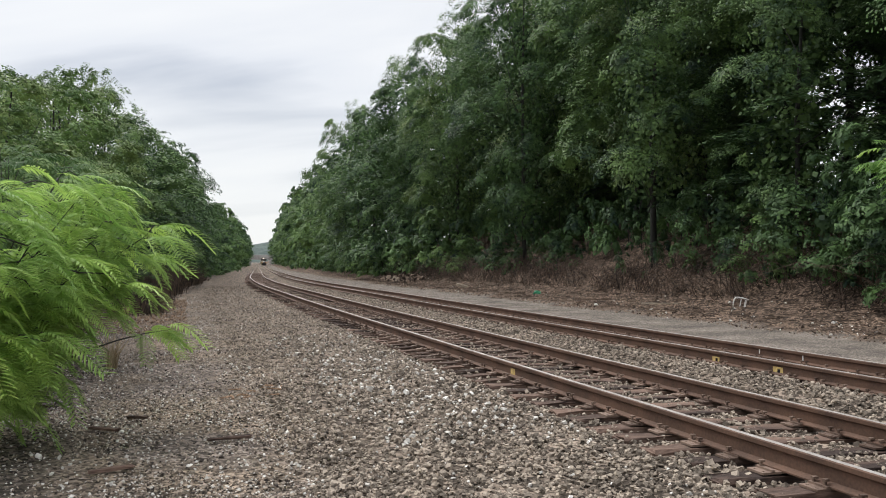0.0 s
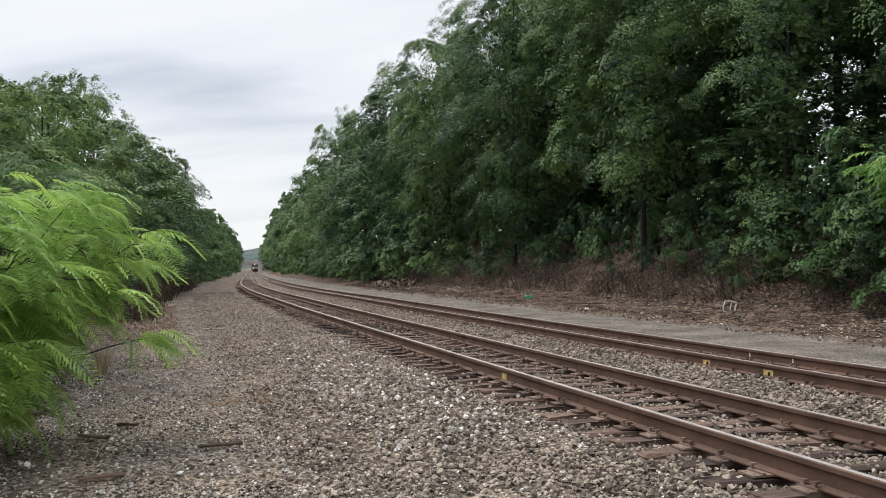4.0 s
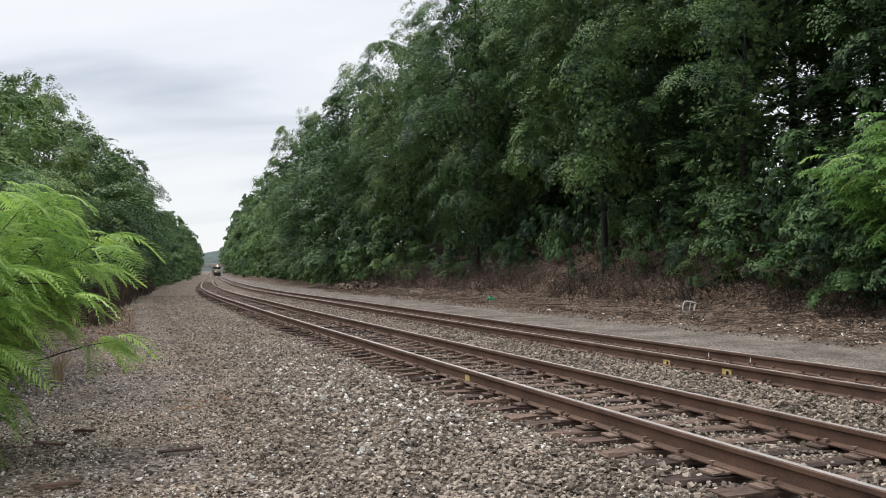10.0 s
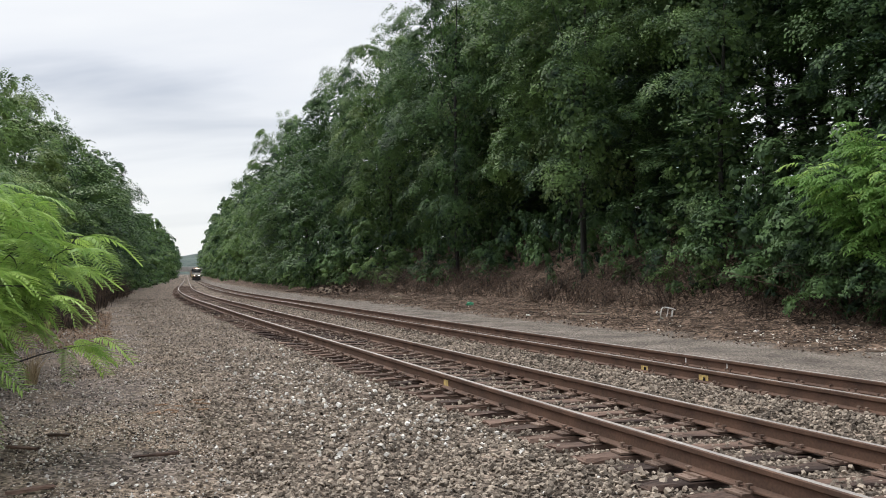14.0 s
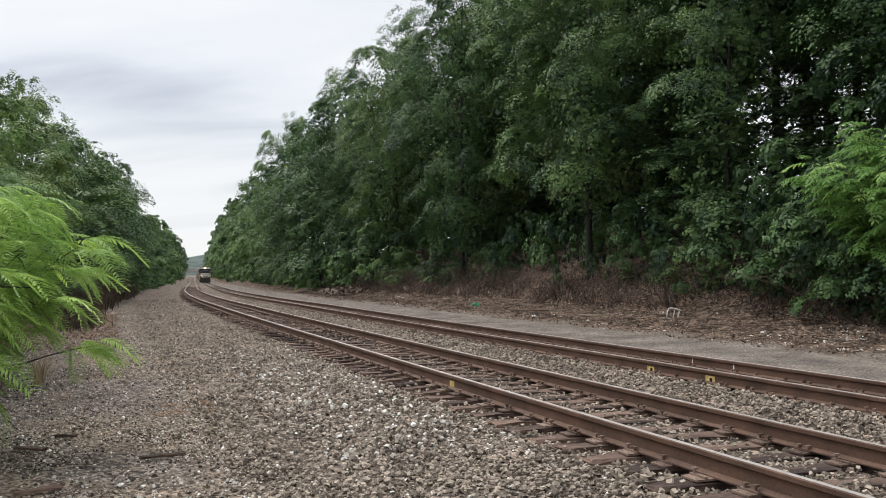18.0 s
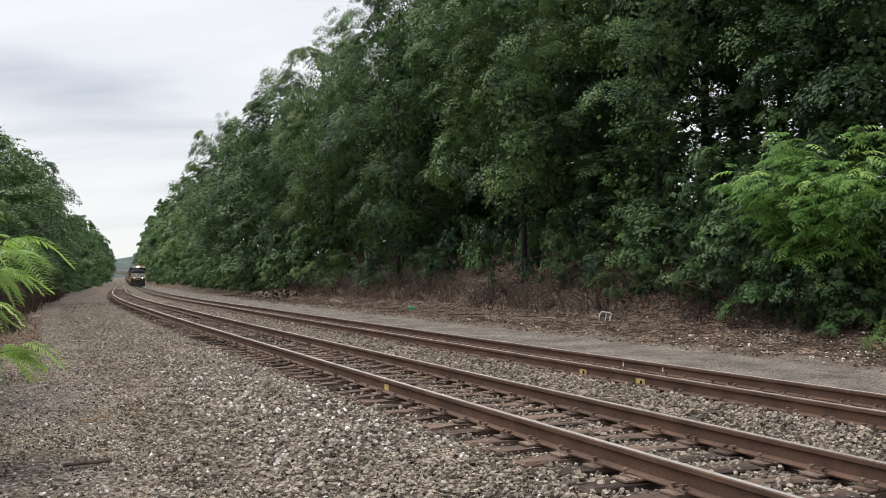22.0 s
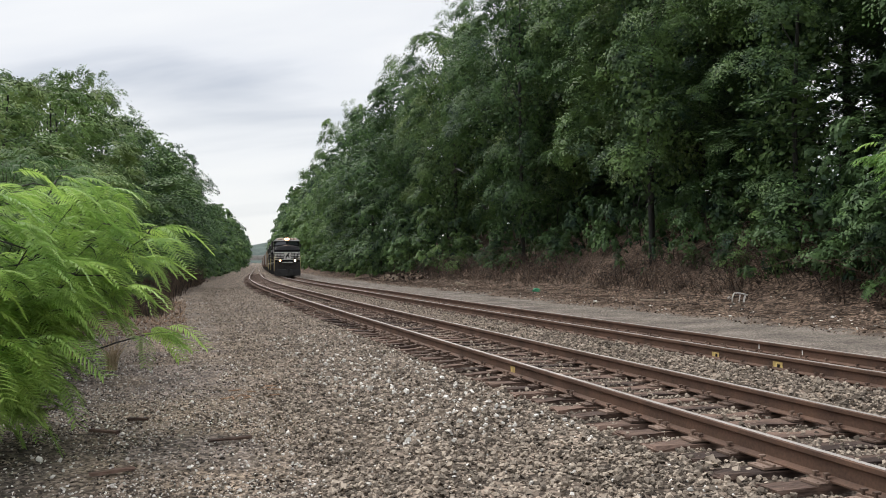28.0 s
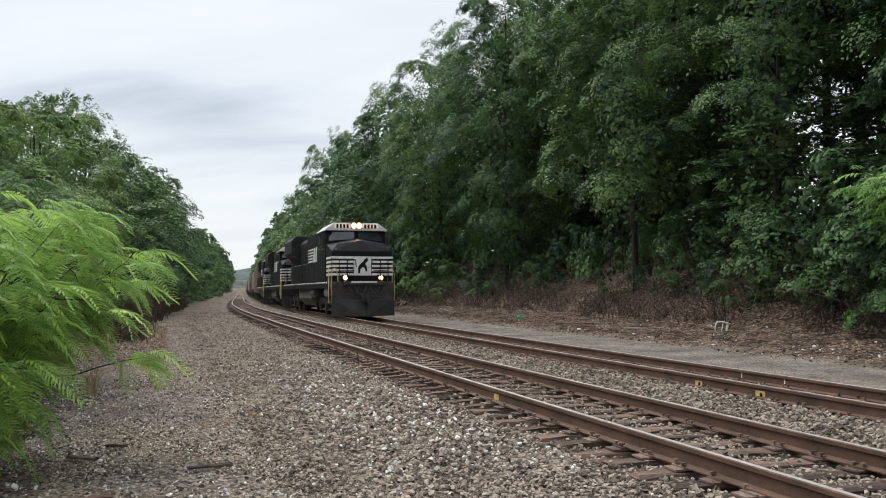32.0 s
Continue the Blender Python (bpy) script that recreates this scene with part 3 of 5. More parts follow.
def woods():
    rng = random.Random(11)
    wall = "tall broadleaf tree with dense dark green foliage on the bank"
    near = [make_tree("broadleaf_tree", 18, 4.5, 30, 16, 112, 0.114, (LEAF_MID, LEAF_DARK, LEAF_DARK, LEAF_OLIVE)[k], 20 + k, wall, (0.27, 0.28, 0.21, 0.13)[k], 1.38, core=48, long=0.72, low_r=0.5) for k in range(4)]
    sparse = [make_tree("broadleaf_tree", 18, 4.4, 22, 15, 200, 0.085, LEAF_MID, 33, "tall thin-crowned tree with sky showing through its leaves", 0.14, 1.3, 0.09, core=36, long=0.6)]
    high = make_tree("broadleaf_tree", 18, 4.4, 22, 14, 105, 0.135, LEAF_DARK, 36, "tall tree deep in the wood with a bare lower trunk", 0.46, 1.5, 0.16, core=44, long=0.7)
    olive = [make_tree("broadleaf_tree", 11, 3.1, 19, 13, 84, 0.105, (LEAF_OLIVE, LEAF_MID)[k], 27 + k, "olive green broadleaf tree with an open uneven crown", 0.10, 1.75, 0.11, core=30, long=0.7, low_r=0.7) for k in range(2)]
    mid = [make_tree("broadleaf_tree", 18, 4.1, 18, 15, 44, 0.215, (LEAF_DARK, LEAF_MID, LEAF_DARK)[k], 40 + k, "broadleaf tree in the green wall along the railway", 0.04, 1.75, core=20, long=0.7) for k in range(3)]
    far = [make_tree("broadleaf_tree", 18, 4.6, 15, 10, 30, 0.40, (LEAF_DARK, LEAF_MID)[k], 60 + k, "distant broadleaf tree beside the line", 0.03, 1.6, core=8, long=0.75) for k in range(2)]
    sumac = make_tree("shrub", 4.4, 1.9, 12, 12, 34, 0.24, LEAF_OLIVE, 75, "olive green shrub with long drooping leaflets behind the bush", 0.3, 2.2, 0.05, "shrub", core=8, long=0.24)
    ivy = [make_tree("low_shrub", 1.5, 1.7, 9, 10, 26, 0.13, LEAF_DARK, 90 + k, "low dark green shrub on the shaded bank", 0.05, 4.2, 0.02, "shrub", core=0) for k in range(2)]
    shrub_near = [make_tree("shrub", 4.0, 2.0, 13, 13, 40, 0.12, (LEAF_DARK, LEAF_MID)[k], 70 + k, "leafy green shrub at the foot of the trees", 0.08, 2.6, 0.05, "shrub", core=12) for k in range(2)]
    weeds = make_tree("low_shrub", 0.9, 1.0, 9, 10, 26, 0.085, LEAF_BRIGHT, 97, "low bright green weeds at the foot of the bank", 0.05, 9.0, 0.015, "shrub", core=0)
    back = make_tree("broadleaf_tree", 18, 4.2, 20, 9, 13, 0.46, LEAF_DARK, 50, "broadleaf tree standing deep in the wood", 0.03, 1.25, core=10, long=0.7)
    shrub_far = [make_tree("shrub", 4.4, 2.4, 12, 11, 28, 0.21, (LEAF_DARK, LEAF_MID)[k], 80 + k, "shrub in the undergrowth beside the line", 0.08, 2.6, 0.05, "shrub", core=6) for k in range(2)]

    def right_height(s):
        return float(np.interp(s, [-30, -6, 6, 16, 28, 40, 62, 76, 90, 103, 109, 114, 130, 147, 220, 310, 420, 600], [14, 14, 16, 18, 18.8, 18.6, 18.3, 17.6, 18.4, 18.4, 18.0, 16.8, 17.6, 21, 24.5, 27, 25, 18]))

    def left_height(s):
        return float(np.interp(s, [-12, 0, 8, 14, 21, 28, 32, 38, 46, 55, 74, 98, 105, 125, 230, 320, 550], [4, 5.4, 7.2, 8.7, 10.0, 11.2, 12.0, 10.6, 12.2, 12.0, 14.4, 16.8, 14.6, 13.4, 17.5, 19.5, 20]))

    def turn():
        return rng.uniform(0, 6.28)

    # crowns that stand forward of the wall, and others set back between them
    for k, s, o, w in ((1, -9.5, 17.3, 1.0), (2, -4.0, 16.8, 1.0), (4, 4.4, 15.7, 1.0), (0, 12.6, 15.0, 1.0), (1, 19.6, 18.8, 1.1), (2, 27.6, 14.9, 0.98), (1, 35.0, 18.4, 1.08),
                       (0, 42.6, 14.9, 0.98), (3, 49.5, 17.8, 1.05), (2, 55.8, 15.1, 0.95), (3, 16.2, 19.8, 1.0), (0, 23.6, 20.2, 1.05), (3, 31.4, 20.0, 1.0), (1, 39.0, 20.4, 1.0)):
        place((near + sparse)[k], s, o, right_height(s) / 18 * rng.uniform(0.95, 1.05), w, turn())
    for s in (-8, -2, 19.0, 24, 29, 34, 39, 44, 50, 56):
        place(back, s + rng.uniform(-1, 1), 23.0 + rng.uniform(-1, 1), right_height(s) / 18 * 0.86, rng.uniform(1.0, 1.2), turn())
    for s in (-10, -4, 22, 28, 34, 40, 46):
        place(back, s + rng.uniform(-1, 1), 26.5 + rng.uniform(-1, 1), right_height(s) / 18 * 0.72, 1.25, turn())
    for s in (-8, -3, 2, 7, 32, 37, 42):
        place(ivy[s % 2], s + rng.uniform(-1, 1), 18.6 + rng.uniform(-1, 1), 2.6, 1.7, turn())
    for s, o, k in ((0.5, 21.5, 0.98), (5.0, 22.5, 1.0), (9.0, 22.0, 1.0), (13.5, 22.5, 1.0), (3.0, 26.5, 1.0), (8.0, 27.0, 1.05), (12.5, 27.0, 1.05), (17.5, 26.5, 1.05), (15.0, 31.0, 1.1), (9.0, 31.5, 1.1), (4.0, 31.0, 1.05)):
        place(high, s, o, k, 1.1, turn())
    # Low dark shrubs added to darken the shaded hollow under the crowns.
    for k, s in enumerate((9.5, 12.0, 14.5, 17.0, 19.5, 22.0, 24.5, 27.0, 29.5)):
        place(ivy[k % 2], s, 17.0 + rng.uniform(-0.5, 0.8), 1.9, 1.25, turn())
    place(mid[0], 4.6, 19.8, 0.30, 1.1, 2.0)
    place(near[2], 9.0, 19.0, 0.52, 0.9, 1.2)
    place(near[1], -0.2, 18.8, 0.95, 1.05, 2.5)
    place(near[3], -6.5, 21.0, 0.95, 1.1, 0.5)
    place(near[2], 3.4, 23.0, 0.9, 1.0, 4.0)
    for s in (-26, -20, -14.4):
        place(back, s, 16.2, 0.8, 1.1, turn())
    s = 60.0
    while s < 125:
        k = right_height(s) / 18
        place(rng.choice(mid), s, 15.6 + rng.uniform(-1.2, 0.9), k * rng.uniform(0.84, 1.06), rng.uniform(0.95, 1.2), turn())
        if rng.random() < 0.5:
            place(rng.choice(far), s + 3, 23, k * 0.95, 1.15, turn())
        s += rng.uniform(6.0, 7.6)
    while s < 620:
        place(rng.choice(far), s, 15.2 + rng.uniform(-1.5, 1.2), right_height(s) / 18 * rng.uniform(0.86, 1.06), rng.uniform(1.05, 1.35), turn())
        s += rng.uniform(12, 17)
    place(sparse[0], 93.0, 13.6, 22.4 / 18, 1.0, 0.7)
    place(olive[1], 91.0, 13.8, 20.0 / 11, 1.5, 2.2)
    # the other side of the line
    for k, s in enumerate((4.0, 9.0, 14.0, 19.5, 25.0, 31.0)):
        place(olive[k % 2], s, -9.4 + rng.uniform(-0.6, 0.6), left_height(s) / 11 * rng.uniform(0.92, 1.06), rng.uniform(0.9, 1.1), turn())
        place(back, s + 2.5, -14.5 + rng.uniform(-1, 1), left_height(s) / 18, rng.uniform(0.8, 1.0), turn())
    s = 37.0
    while s < 125:
        place(mid[1] if s < 48 else rng.choice((mid[0], mid[2])), s, -9.7 + rng.uniform(-0.6, 0.6), left_height(s) / 18 * rng.uniform(0.84, 1.06), rng.uniform(0.84, 1.0), turn())
        s += rng.uniform(5.5, 7.0)
    while s < 620:
        place(rng.choice(far), s, -8.4 + rng.uniform(-0.9, 0.7), left_height(s) / 18 * rng.uniform(0.86, 1.08), rng.uniform(0.85, 1.05), turn())
        s += rng.uniform(12, 16)
    # shrubs at the foot of both walls
    for s, o, k, b in ((-12, 14.6, 1.0, 0), (-8.2, 14.0, 0.9, 0), (-1.5, 14.3, 0.95, 0), (1.0, 14.4, 1.0, 0), (3.6, 14.3, 0.75, 1), (-6.0, 13.4, 0.35, 1), (-2.6, 14.8, 1.3, 0), (-4.6, 13.2, 0.62, 0), (-3.0, 13.4, 0.70, 0), (-6.4, 13.6, 0.72, 0), (-1.2, 13.8, 0.62, 0), (-5.4, 12.9, 0.45, 0), (7.5, 15.0, 0.8, 0), (22, 14.6, 0.55, 0), (31, 14.4, 0.6, 0), (38, 14.0, 0.7, 1)):
        place(shrub_near[b], s, o, k, k * 1.05, turn())
    s = 43.0
    while s < 170:
        place(rng.choice(shrub_far), s, 13.7 + rng.uniform(-0.8, 0.6), rng.uniform(0.7, 1.3), rng.uniform(0.8, 1.2), turn())
        s += rng.uniform(5.0, 8.0)
    s = 13.0
    while s < 170:
        place(rng.choice(shrub_near if s < 40 else shrub_far), s, -8.4 + min(s, 80) * 0.018 + rng.uniform(-0.5, 0.3), rng.uniform(0.5, 1.0), rng.uniform(0.7, 1.0), turn())
        s += rng.uniform(2.8, 5.0)
    for s, o, k in ((-7.7, 12.4, 0.65), (-8.4, 12.5, 0.8), (-9.0, 12.1, 0.7)):
        place(weeds, s, o, k, k, turn())
    for s, o, k in ((12.5, 14.5, 1.0), (19.3, 16.6, 1.1), (27.5, 14.5, 0.9)):
        place(ivy[0], s, o, k, 0.6, turn())
    place(sumac, -4.5, -9.6, 0.92, 1.0, 1.0)
    place(sumac, 1.5, -9.0, 0.95, 1.0, 3.0)
    s = 28.0
    while s < 48:
        place(rng.choice(ivy), s, 14.9 + rng.uniform(-0.4, 0.6), rng.uniform(0.6, 1.2), rng.uniform(0.6, 1.0), turn())
        s += rng.uniform(2.0, 4.0)
    for t in ivy + [weeds, sumac, back, high] + near + sparse + olive + mid + far + shrub_near + shrub_far:
        for o in (*t.children_recursive, t):
            bpy.data.objects.remove(o)


woods()


# ---- the train ----
BLACK = material("black_paint", (0.006, 0.006, 0.007), (0.017, 0.0165, 0.018), 0.5, scale=2, fine=30, bump=0.05, depth=0.003)
GRIME = material("grimy_underframe", (0.016, 0.014, 0.013), (0.060, 0.052, 0.046), 0.8, scale=3, fine=30, bump=0.3, depth=0.005)
PLOUGH = material("grey_plough_steel", (0.013, 0.0125, 0.013), (0.040, 0.038, 0.038), 0.8, 0.0, scale=2, fine=25, bump=0.15, depth=0.004)
TANKGREY = material("dusty_fuel_tank", (0.045, 0.043, 0.042), (0.13, 0.125, 0.12), 0.7, scale=2, fine=20, bump=0.1, depth=0.004)
WHITE = material("white_paint", (0.55, 0.54, 0.51), (0.80, 0.79, 0.76), 0.5, scale=4, fine=30, bump=0.05, depth=0.002)
RAILYELLOW = material("pale_yellow_handrail", (0.42, 0.33, 0.12), (0.62, 0.53, 0.26), 0.5, scale=9, fine=40, bump=0.0)
ROOFGREY = material("pale_grey_roof", (0.36, 0.355, 0.345), (0.58, 0.57, 0.55), 0.6, scale=2, fine=20, bump=0.08, depth=0.003)
GLASS = material("dark_cab_glass", (0.03, 0.036, 0.042), (0.05, 0.058, 0.066), 0.03, scale=1, fine=3, bump=0.0, coat=1.0)
LAMP = material("lit_lamp", (0.9, 0.8, 0.6), (1.0, 0.9, 0.75), 0.3, bump=0, glow=(1.0, 0.70, 0.48, 90.0))
# Glowing orange disc that stands in for lens bloom round the lit lamps.
GLOWRING = material("warm_lamp_halo", (0.5, 0.35, 0.2), (0.6, 0.42, 0.25), 0.3, bump=0, glow=(1.0, 0.36, 0.14, 2.6))
BOARD = material("lit_number_board", (0.5, 0.42, 0.34), (0.6, 0.52, 0.44), 0.4, bump=0, glow=(1.0, 0.72, 0.52, 0.35))
WHEELSTEEL = material("wheel_steel", (0.05, 0.042, 0.036), (0.16, 0.14, 0.125), 0.5, 0.6, scale=4, fine=30, bump=0.1, depth=0.002)
MAROON = material("dark_maroon_paint", (0.050, 0.020, 0.018), (0.095, 0.042, 0.036), 0.5, scale=2, fine=25, bump=0.08, depth=0.003)
TAN = material("tan_car_paint", (0.19, 0.135, 0.085), (0.33, 0.25, 0.165), 0.65, scale=1.6, fine=18, bump=0.1, depth=0.003)
BROWN = material("brown_car_paint", (0.085, 0.042, 0.028), (0.17, 0.090, 0.062), 0.7, scale=1.6, fine=18, bump=0.1, depth=0.003)
CARGREY = material("grey_car_paint", (0.26, 0.26, 0.25), (0.44, 0.44, 0.43), 0.65, scale=1.6, fine=18, bump=0.1, depth=0.003)
BLACK.node_tree.nodes["Principled BSDF"].inputs["Specular IOR Level"].default_value = 0.10
TRAIN_O = FAR_TRACK + GAUGE / 2


def hull(points, bevel=0.0):
    bm = bmesh.new()
    for p in points:
        bm.verts.new(p)
    bmesh.ops.convex_hull(bm, input=list(bm.verts))
    if bevel:
        bmesh.ops.dissolve_limit(bm, angle_limit=0.02, verts=list(bm.verts), edges=list(bm.edges))
        bmesh.ops.bevel(bm, geom=list(bm.edges), offset=bevel, segments=2, affect="EDGES", profile=0.6)
    return bm


def sides(points):
    """Each point mirrored across the middle."""
    return [(sx * x, y, z) for x, y, z in points for sx in (-1, 1)]


def one_box(name, parent, mat, *dims, bevel=0.0, label=""):
    return part(name, box(bmesh.new(), *dims, bevel), mat, parent, label)


def rod(name, parent, mat, points, r=0.02, seg=6, label=""):
    return link(name, tubes_mesh(name, [(points, [r] * len(points), seg)], mat), None, parent, label)


def wheelset_mesh():
    bm = bmesh.new()
    cyl(bm, (-1.1, 0, 0), (1.1, 0, 0), 0.085, seg=12)
    for sx in (-1, 1):
        cyl(bm, (sx * 0.69, 0, 0), (sx * 0.82, 0, 0), 0.52, seg=28)
        cyl(bm, (sx * 0.655, 0, 0), (sx * 0.69, 0, 0), 0.55, seg=28)
        for k in range(6):
            a = k * math.pi / 3
            cyl(bm, (sx * 0.81, 0.3 * math.cos(a), 0.3 * math.sin(a)), (sx * 0.835, 0.3 * math.cos(a), 0.3 * math.sin(a)), 0.05, seg=8)
    me = bpy.data.meshes.new("wheelset")
    bm.to_mesh(me)
    bm.free()
    me.materials.append(WHEELSTEEL)
    return me


WHEELSET = wheelset_mesh()
turning = []


def bogie(v, y, spacing, axles, r=0.53, turn=False):
    bm = bmesh.new()
    half = spacing * (axles - 1) / 2
    for sx in (-1, 1):
        box(bm, sx * 1.02 - 0.07, sx * 1.02 + 0.07, -half - 0.55, half + 0.55, 0.62, 0.92, 0.03)
        for k in range(axles):
            yy = -half + k * spacing
            box(bm, sx * 1.09 - 0.09, sx * 1.09 + 0.09, yy - 0.17, yy + 0.17, 0.36, 0.72, 0.03)
            cyl(bm, (sx * 1.05, yy - 0.32, 0.60), (sx * 1.05, yy - 0.32, 0.95), 0.09, seg=10)
            cyl(bm, (sx * 1.05, yy + 0.32, 0.60), (sx * 1.05, yy + 0.32, 0.95), 0.09, seg=10)
        box(bm, sx * 1.04 - 0.05, sx * 1.04 + 0.05, -half - 0.3, half + 0.3, 0.30, 0.40, 0.02)
    box(bm, -1.0, 1.0, -0.3, 0.3, 0.6, 1.05, 0.05)
    b = part("bogie", bm, GRIME, v)
    b.matrix_basis = Matrix.Translation((0, y, 0))
    for k in range(axles):
        w = link("wheelset", WHEELSET, None, b, "steel wheels on an axle" if k == 0 else "")
        home = Matrix.Translation((0, -half + k * spacing, r))
        w.matrix_basis = home
        if turn:
            turning.append((w, home))
    return b


def flat_shape(points, y, depth=0.008):
    """A flat plate in the x-z plane, facing -y."""
    bm = bmesh.new()
    f = bm.faces.new([bm.verts.new((x, y, z)) for x, z in points])
    r = bmesh.ops.extrude_face_region(bm, geom=[f])
    for e in r["geom"]:
        if isinstance(e, bmesh.types.BMVert):
            e.co.y += depth
    bmesh.ops.recalc_face_normals(bm, faces=list(bm.faces))
    return bm


def locomotive(label, sill, lit=True, turn=False):
    v = tagged(empty("locomotive"), label, "locomotive", "locomotives of the train")
    v.scale = (0.95, 1.0, 1.02)
    one_box("deck", v, GRIME, -1.52, 1.52, 0.95, 21.5, 1.40, 1.66, bevel=0.02)
    for sx in (-1, 1):
        one_box("side_sill", v, sill, sx * 1.525 - 0.012, sx * 1.525 + 0.012, 1.9, 20.8, 1.36, 1.68, label="side sill with a dashed white edge")
        bm = bmesh.new()
        for k in range(34):
            box(bm, sx * 1.542 - 0.006, sx * 1.542 + 0.006, 2.1 + k * 0.55, 2.1 + k * 0.55 + 0.34, 1.60, 1.66)
        part("sill_stripe", bm, WHITE, v, "dashed white stripe")
    # nose, cab and hood
    part("nose", hull(sides([(1.46, 1.12, 1.66), (1.49, 1.10, 3.02), (1.18, 1.42, 3.36), (1.49, 2.9, 1.66), (1.49, 2.9, 3.42)]) + [(0, 1.5, 3.52), (0, 2.9, 3.72)], 0.035), BLACK, v)
    part("cab", hull(sides([(1.52, 2.74, 1.66), (1.52, 2.76, 4.02), (1.52, 5.4, 1.66), (1.52, 5.4, 4.02), (1.08, 2.98, 4.36), (1.08, 5.4, 4.36)]), 0.04), BLACK, v)
    part("cab_roof", hull(sides([(1.60, 2.52, 4.04), (1.60, 5.45, 4.04), (1.12, 2.60, 4.40), (1.12, 5.45, 4.40), (1.58, 2.52, 4.07), (1.58, 5.45, 4.07)]), 0.03), ROOFGREY, v, "pale grey sloped cab roof with a front visor")
    part("long_hood", hull(sides([(0.98, 5.4, 1.66), (0.98, 20.9, 1.66), (0.98, 5.4, 4.02), (0.98, 20.9, 4.02), (0.78, 5.4, 4.28), (0.78, 20.9, 4.28)]), 0.05), BLACK, v)
    part("radiator_cab", hull(sides([(1.50, 16.2, 3.55), (1.50, 20.6, 3.55), (1.50, 16.4, 4.35), (1.50, 20.5, 4.35), (1.2, 16.5, 4.62), (1.2, 20.4, 4.62), (0.95, 16.1, 3.2), (0.95, 20.7, 3.2)]), 0.04), BLACK, v, "overhanging radiator section")
    one_box("blower_housing", v, BLACK, -1.48, 1.48, 5.42, 9.4, 1.68, 4.12, bevel=0.08)
    one_box("exhaust_stack", v, GRIME, -0.35, 0.35, 12.0, 13.0, 4.2, 4.55, bevel=0.04)
    for sx in (-1, 1):
        for k in range(13):
            y = 8.0 + k * 0.62
            one_box("hood_door", v, BLACK, sx * 0.985 - 0.012, sx * 0.985 + 0.012, y, y + 0.55, 1.9, 3.75, bevel=0.008)
        bm = bmesh.new()
        for k in range(14):
            box(bm, sx * 1.505 - 0.012, sx * 1.505 + 0.012, 16.7, 20.2, 3.62 + k * 0.05, 3.645 + k * 0.05)
        part("radiator_grille", bm, GRIME, v)
    # front windows, split by a post
    for sx in (-1, 1):
        part("windscreen", hull([(sx * 0.10, 2.62, 3.66), (sx * 1.34, 2.74, 3.56), (sx * 0.10, 2.68, 4.12), (sx * 1.38, 2.80, 4.12), (sx * 0.10, 2.78, 3.66), (sx * 1.34, 2.78, 3.56), (sx * 0.10, 2.84, 4.12), (sx * 1.38, 2.84, 4.12)]), GLASS, v, "dark windscreen pane")
        rod("wiper", v, GRIME, [(sx * 0.75, 2.68, 4.08), (sx * 0.95, 2.66, 3.72)], 0.012, 5)
        for y0, y1 in ((3.25, 4.05), (4.15, 4.85)):
            one_box("side_window", v, GLASS, sx * 1.53 - 0.012, sx * 1.53 + 0.012, y0, y1, 3.25, 3.92, label="cab side window")
            one_box("window_frame", v, PLOUGH, sx * 1.535 - 0.006, sx * 1.535 + 0.006, y0 - 0.05, y1 + 0.05, 3.18, 3.25)
        one_box("mirror", v, GRIME, sx * 1.66 - 0.09, sx * 1.66 + 0.09, 3.0, 3.03, 3.35, 3.75)
        # lamp boxes and boards
        one_box("number_board", v, BOARD if lit else PLOUGH, sx * 0.70 - 0.40, sx * 0.70 + 0.40, 2.54, 2.62, 4.12, 4.36, bevel=0.01, label="lit board with unreadable bars")
        bm = bmesh.new()
        for k in range(4):
            box(bm, sx * 0.70 - 0.31 + k * 0.17, sx * 0.70 - 0.21 + k * 0.17, 2.528, 2.538, 4.15, 4.33)
        part("number_bars", bm, BLACK, v)
        bm = bmesh.new()
        cyl(bm, (sx * 0.13, 2.60, 4.26), (sx * 0.13, 2.48, 4.26), 0.075, seg=20)
        lamp = part("headlight", bm, LAMP if lit else GLASS, v, "lit round headlight")
        # Added halo disc behind the lamp; plain dark glass on the unlit locomotives.
        bm = bmesh.new()
        cyl(bm, (sx * 0.13, 2.60, 4.26), (sx * 0.13, 2.50, 4.26), 0.15, seg=20)
        part("reflector", bm, GLOWRING if lit else GLASS, lamp, "warm glowing halo disc added behind the lamp" if lit else "")
        one_box("ditch_light_box", v, BLACK, sx * 0.86 - 0.16, sx * 0.86 + 0.16, 0.92, 1.14, 1.70, 1.96, bevel=0.02)
        bm = bmesh.new()
        cyl(bm, (sx * 0.86, 0.93, 1.83), (sx * 0.86, 0.90, 1.83), 0.06, seg=20)
        lamp = part("ditch_light", bm, LAMP if lit else GLASS, v, "lit round ditch light")
        # The same added halo disc, smaller, behind the ditch light.
        bm = bmesh.new()
        cyl(bm, (sx * 0.86, 0.94, 1.83), (sx * 0.86, 0.91, 1.83), 0.115, seg=20)
        part("reflector", bm, GLOWRING if lit else GLASS, lamp, "warm glowing halo disc added behind the lamp" if lit else "")
        one_box("class_lamp", v, GLASS, sx * 1.28 - 0.05, sx * 1.28 + 0.05, 1.08, 1.12, 3.05, 3.14)
    one_box("headlight_box", v, BLACK, -0.28, 0.28, 2.52, 2.95, 4.10, 4.42, bevel=0.03)
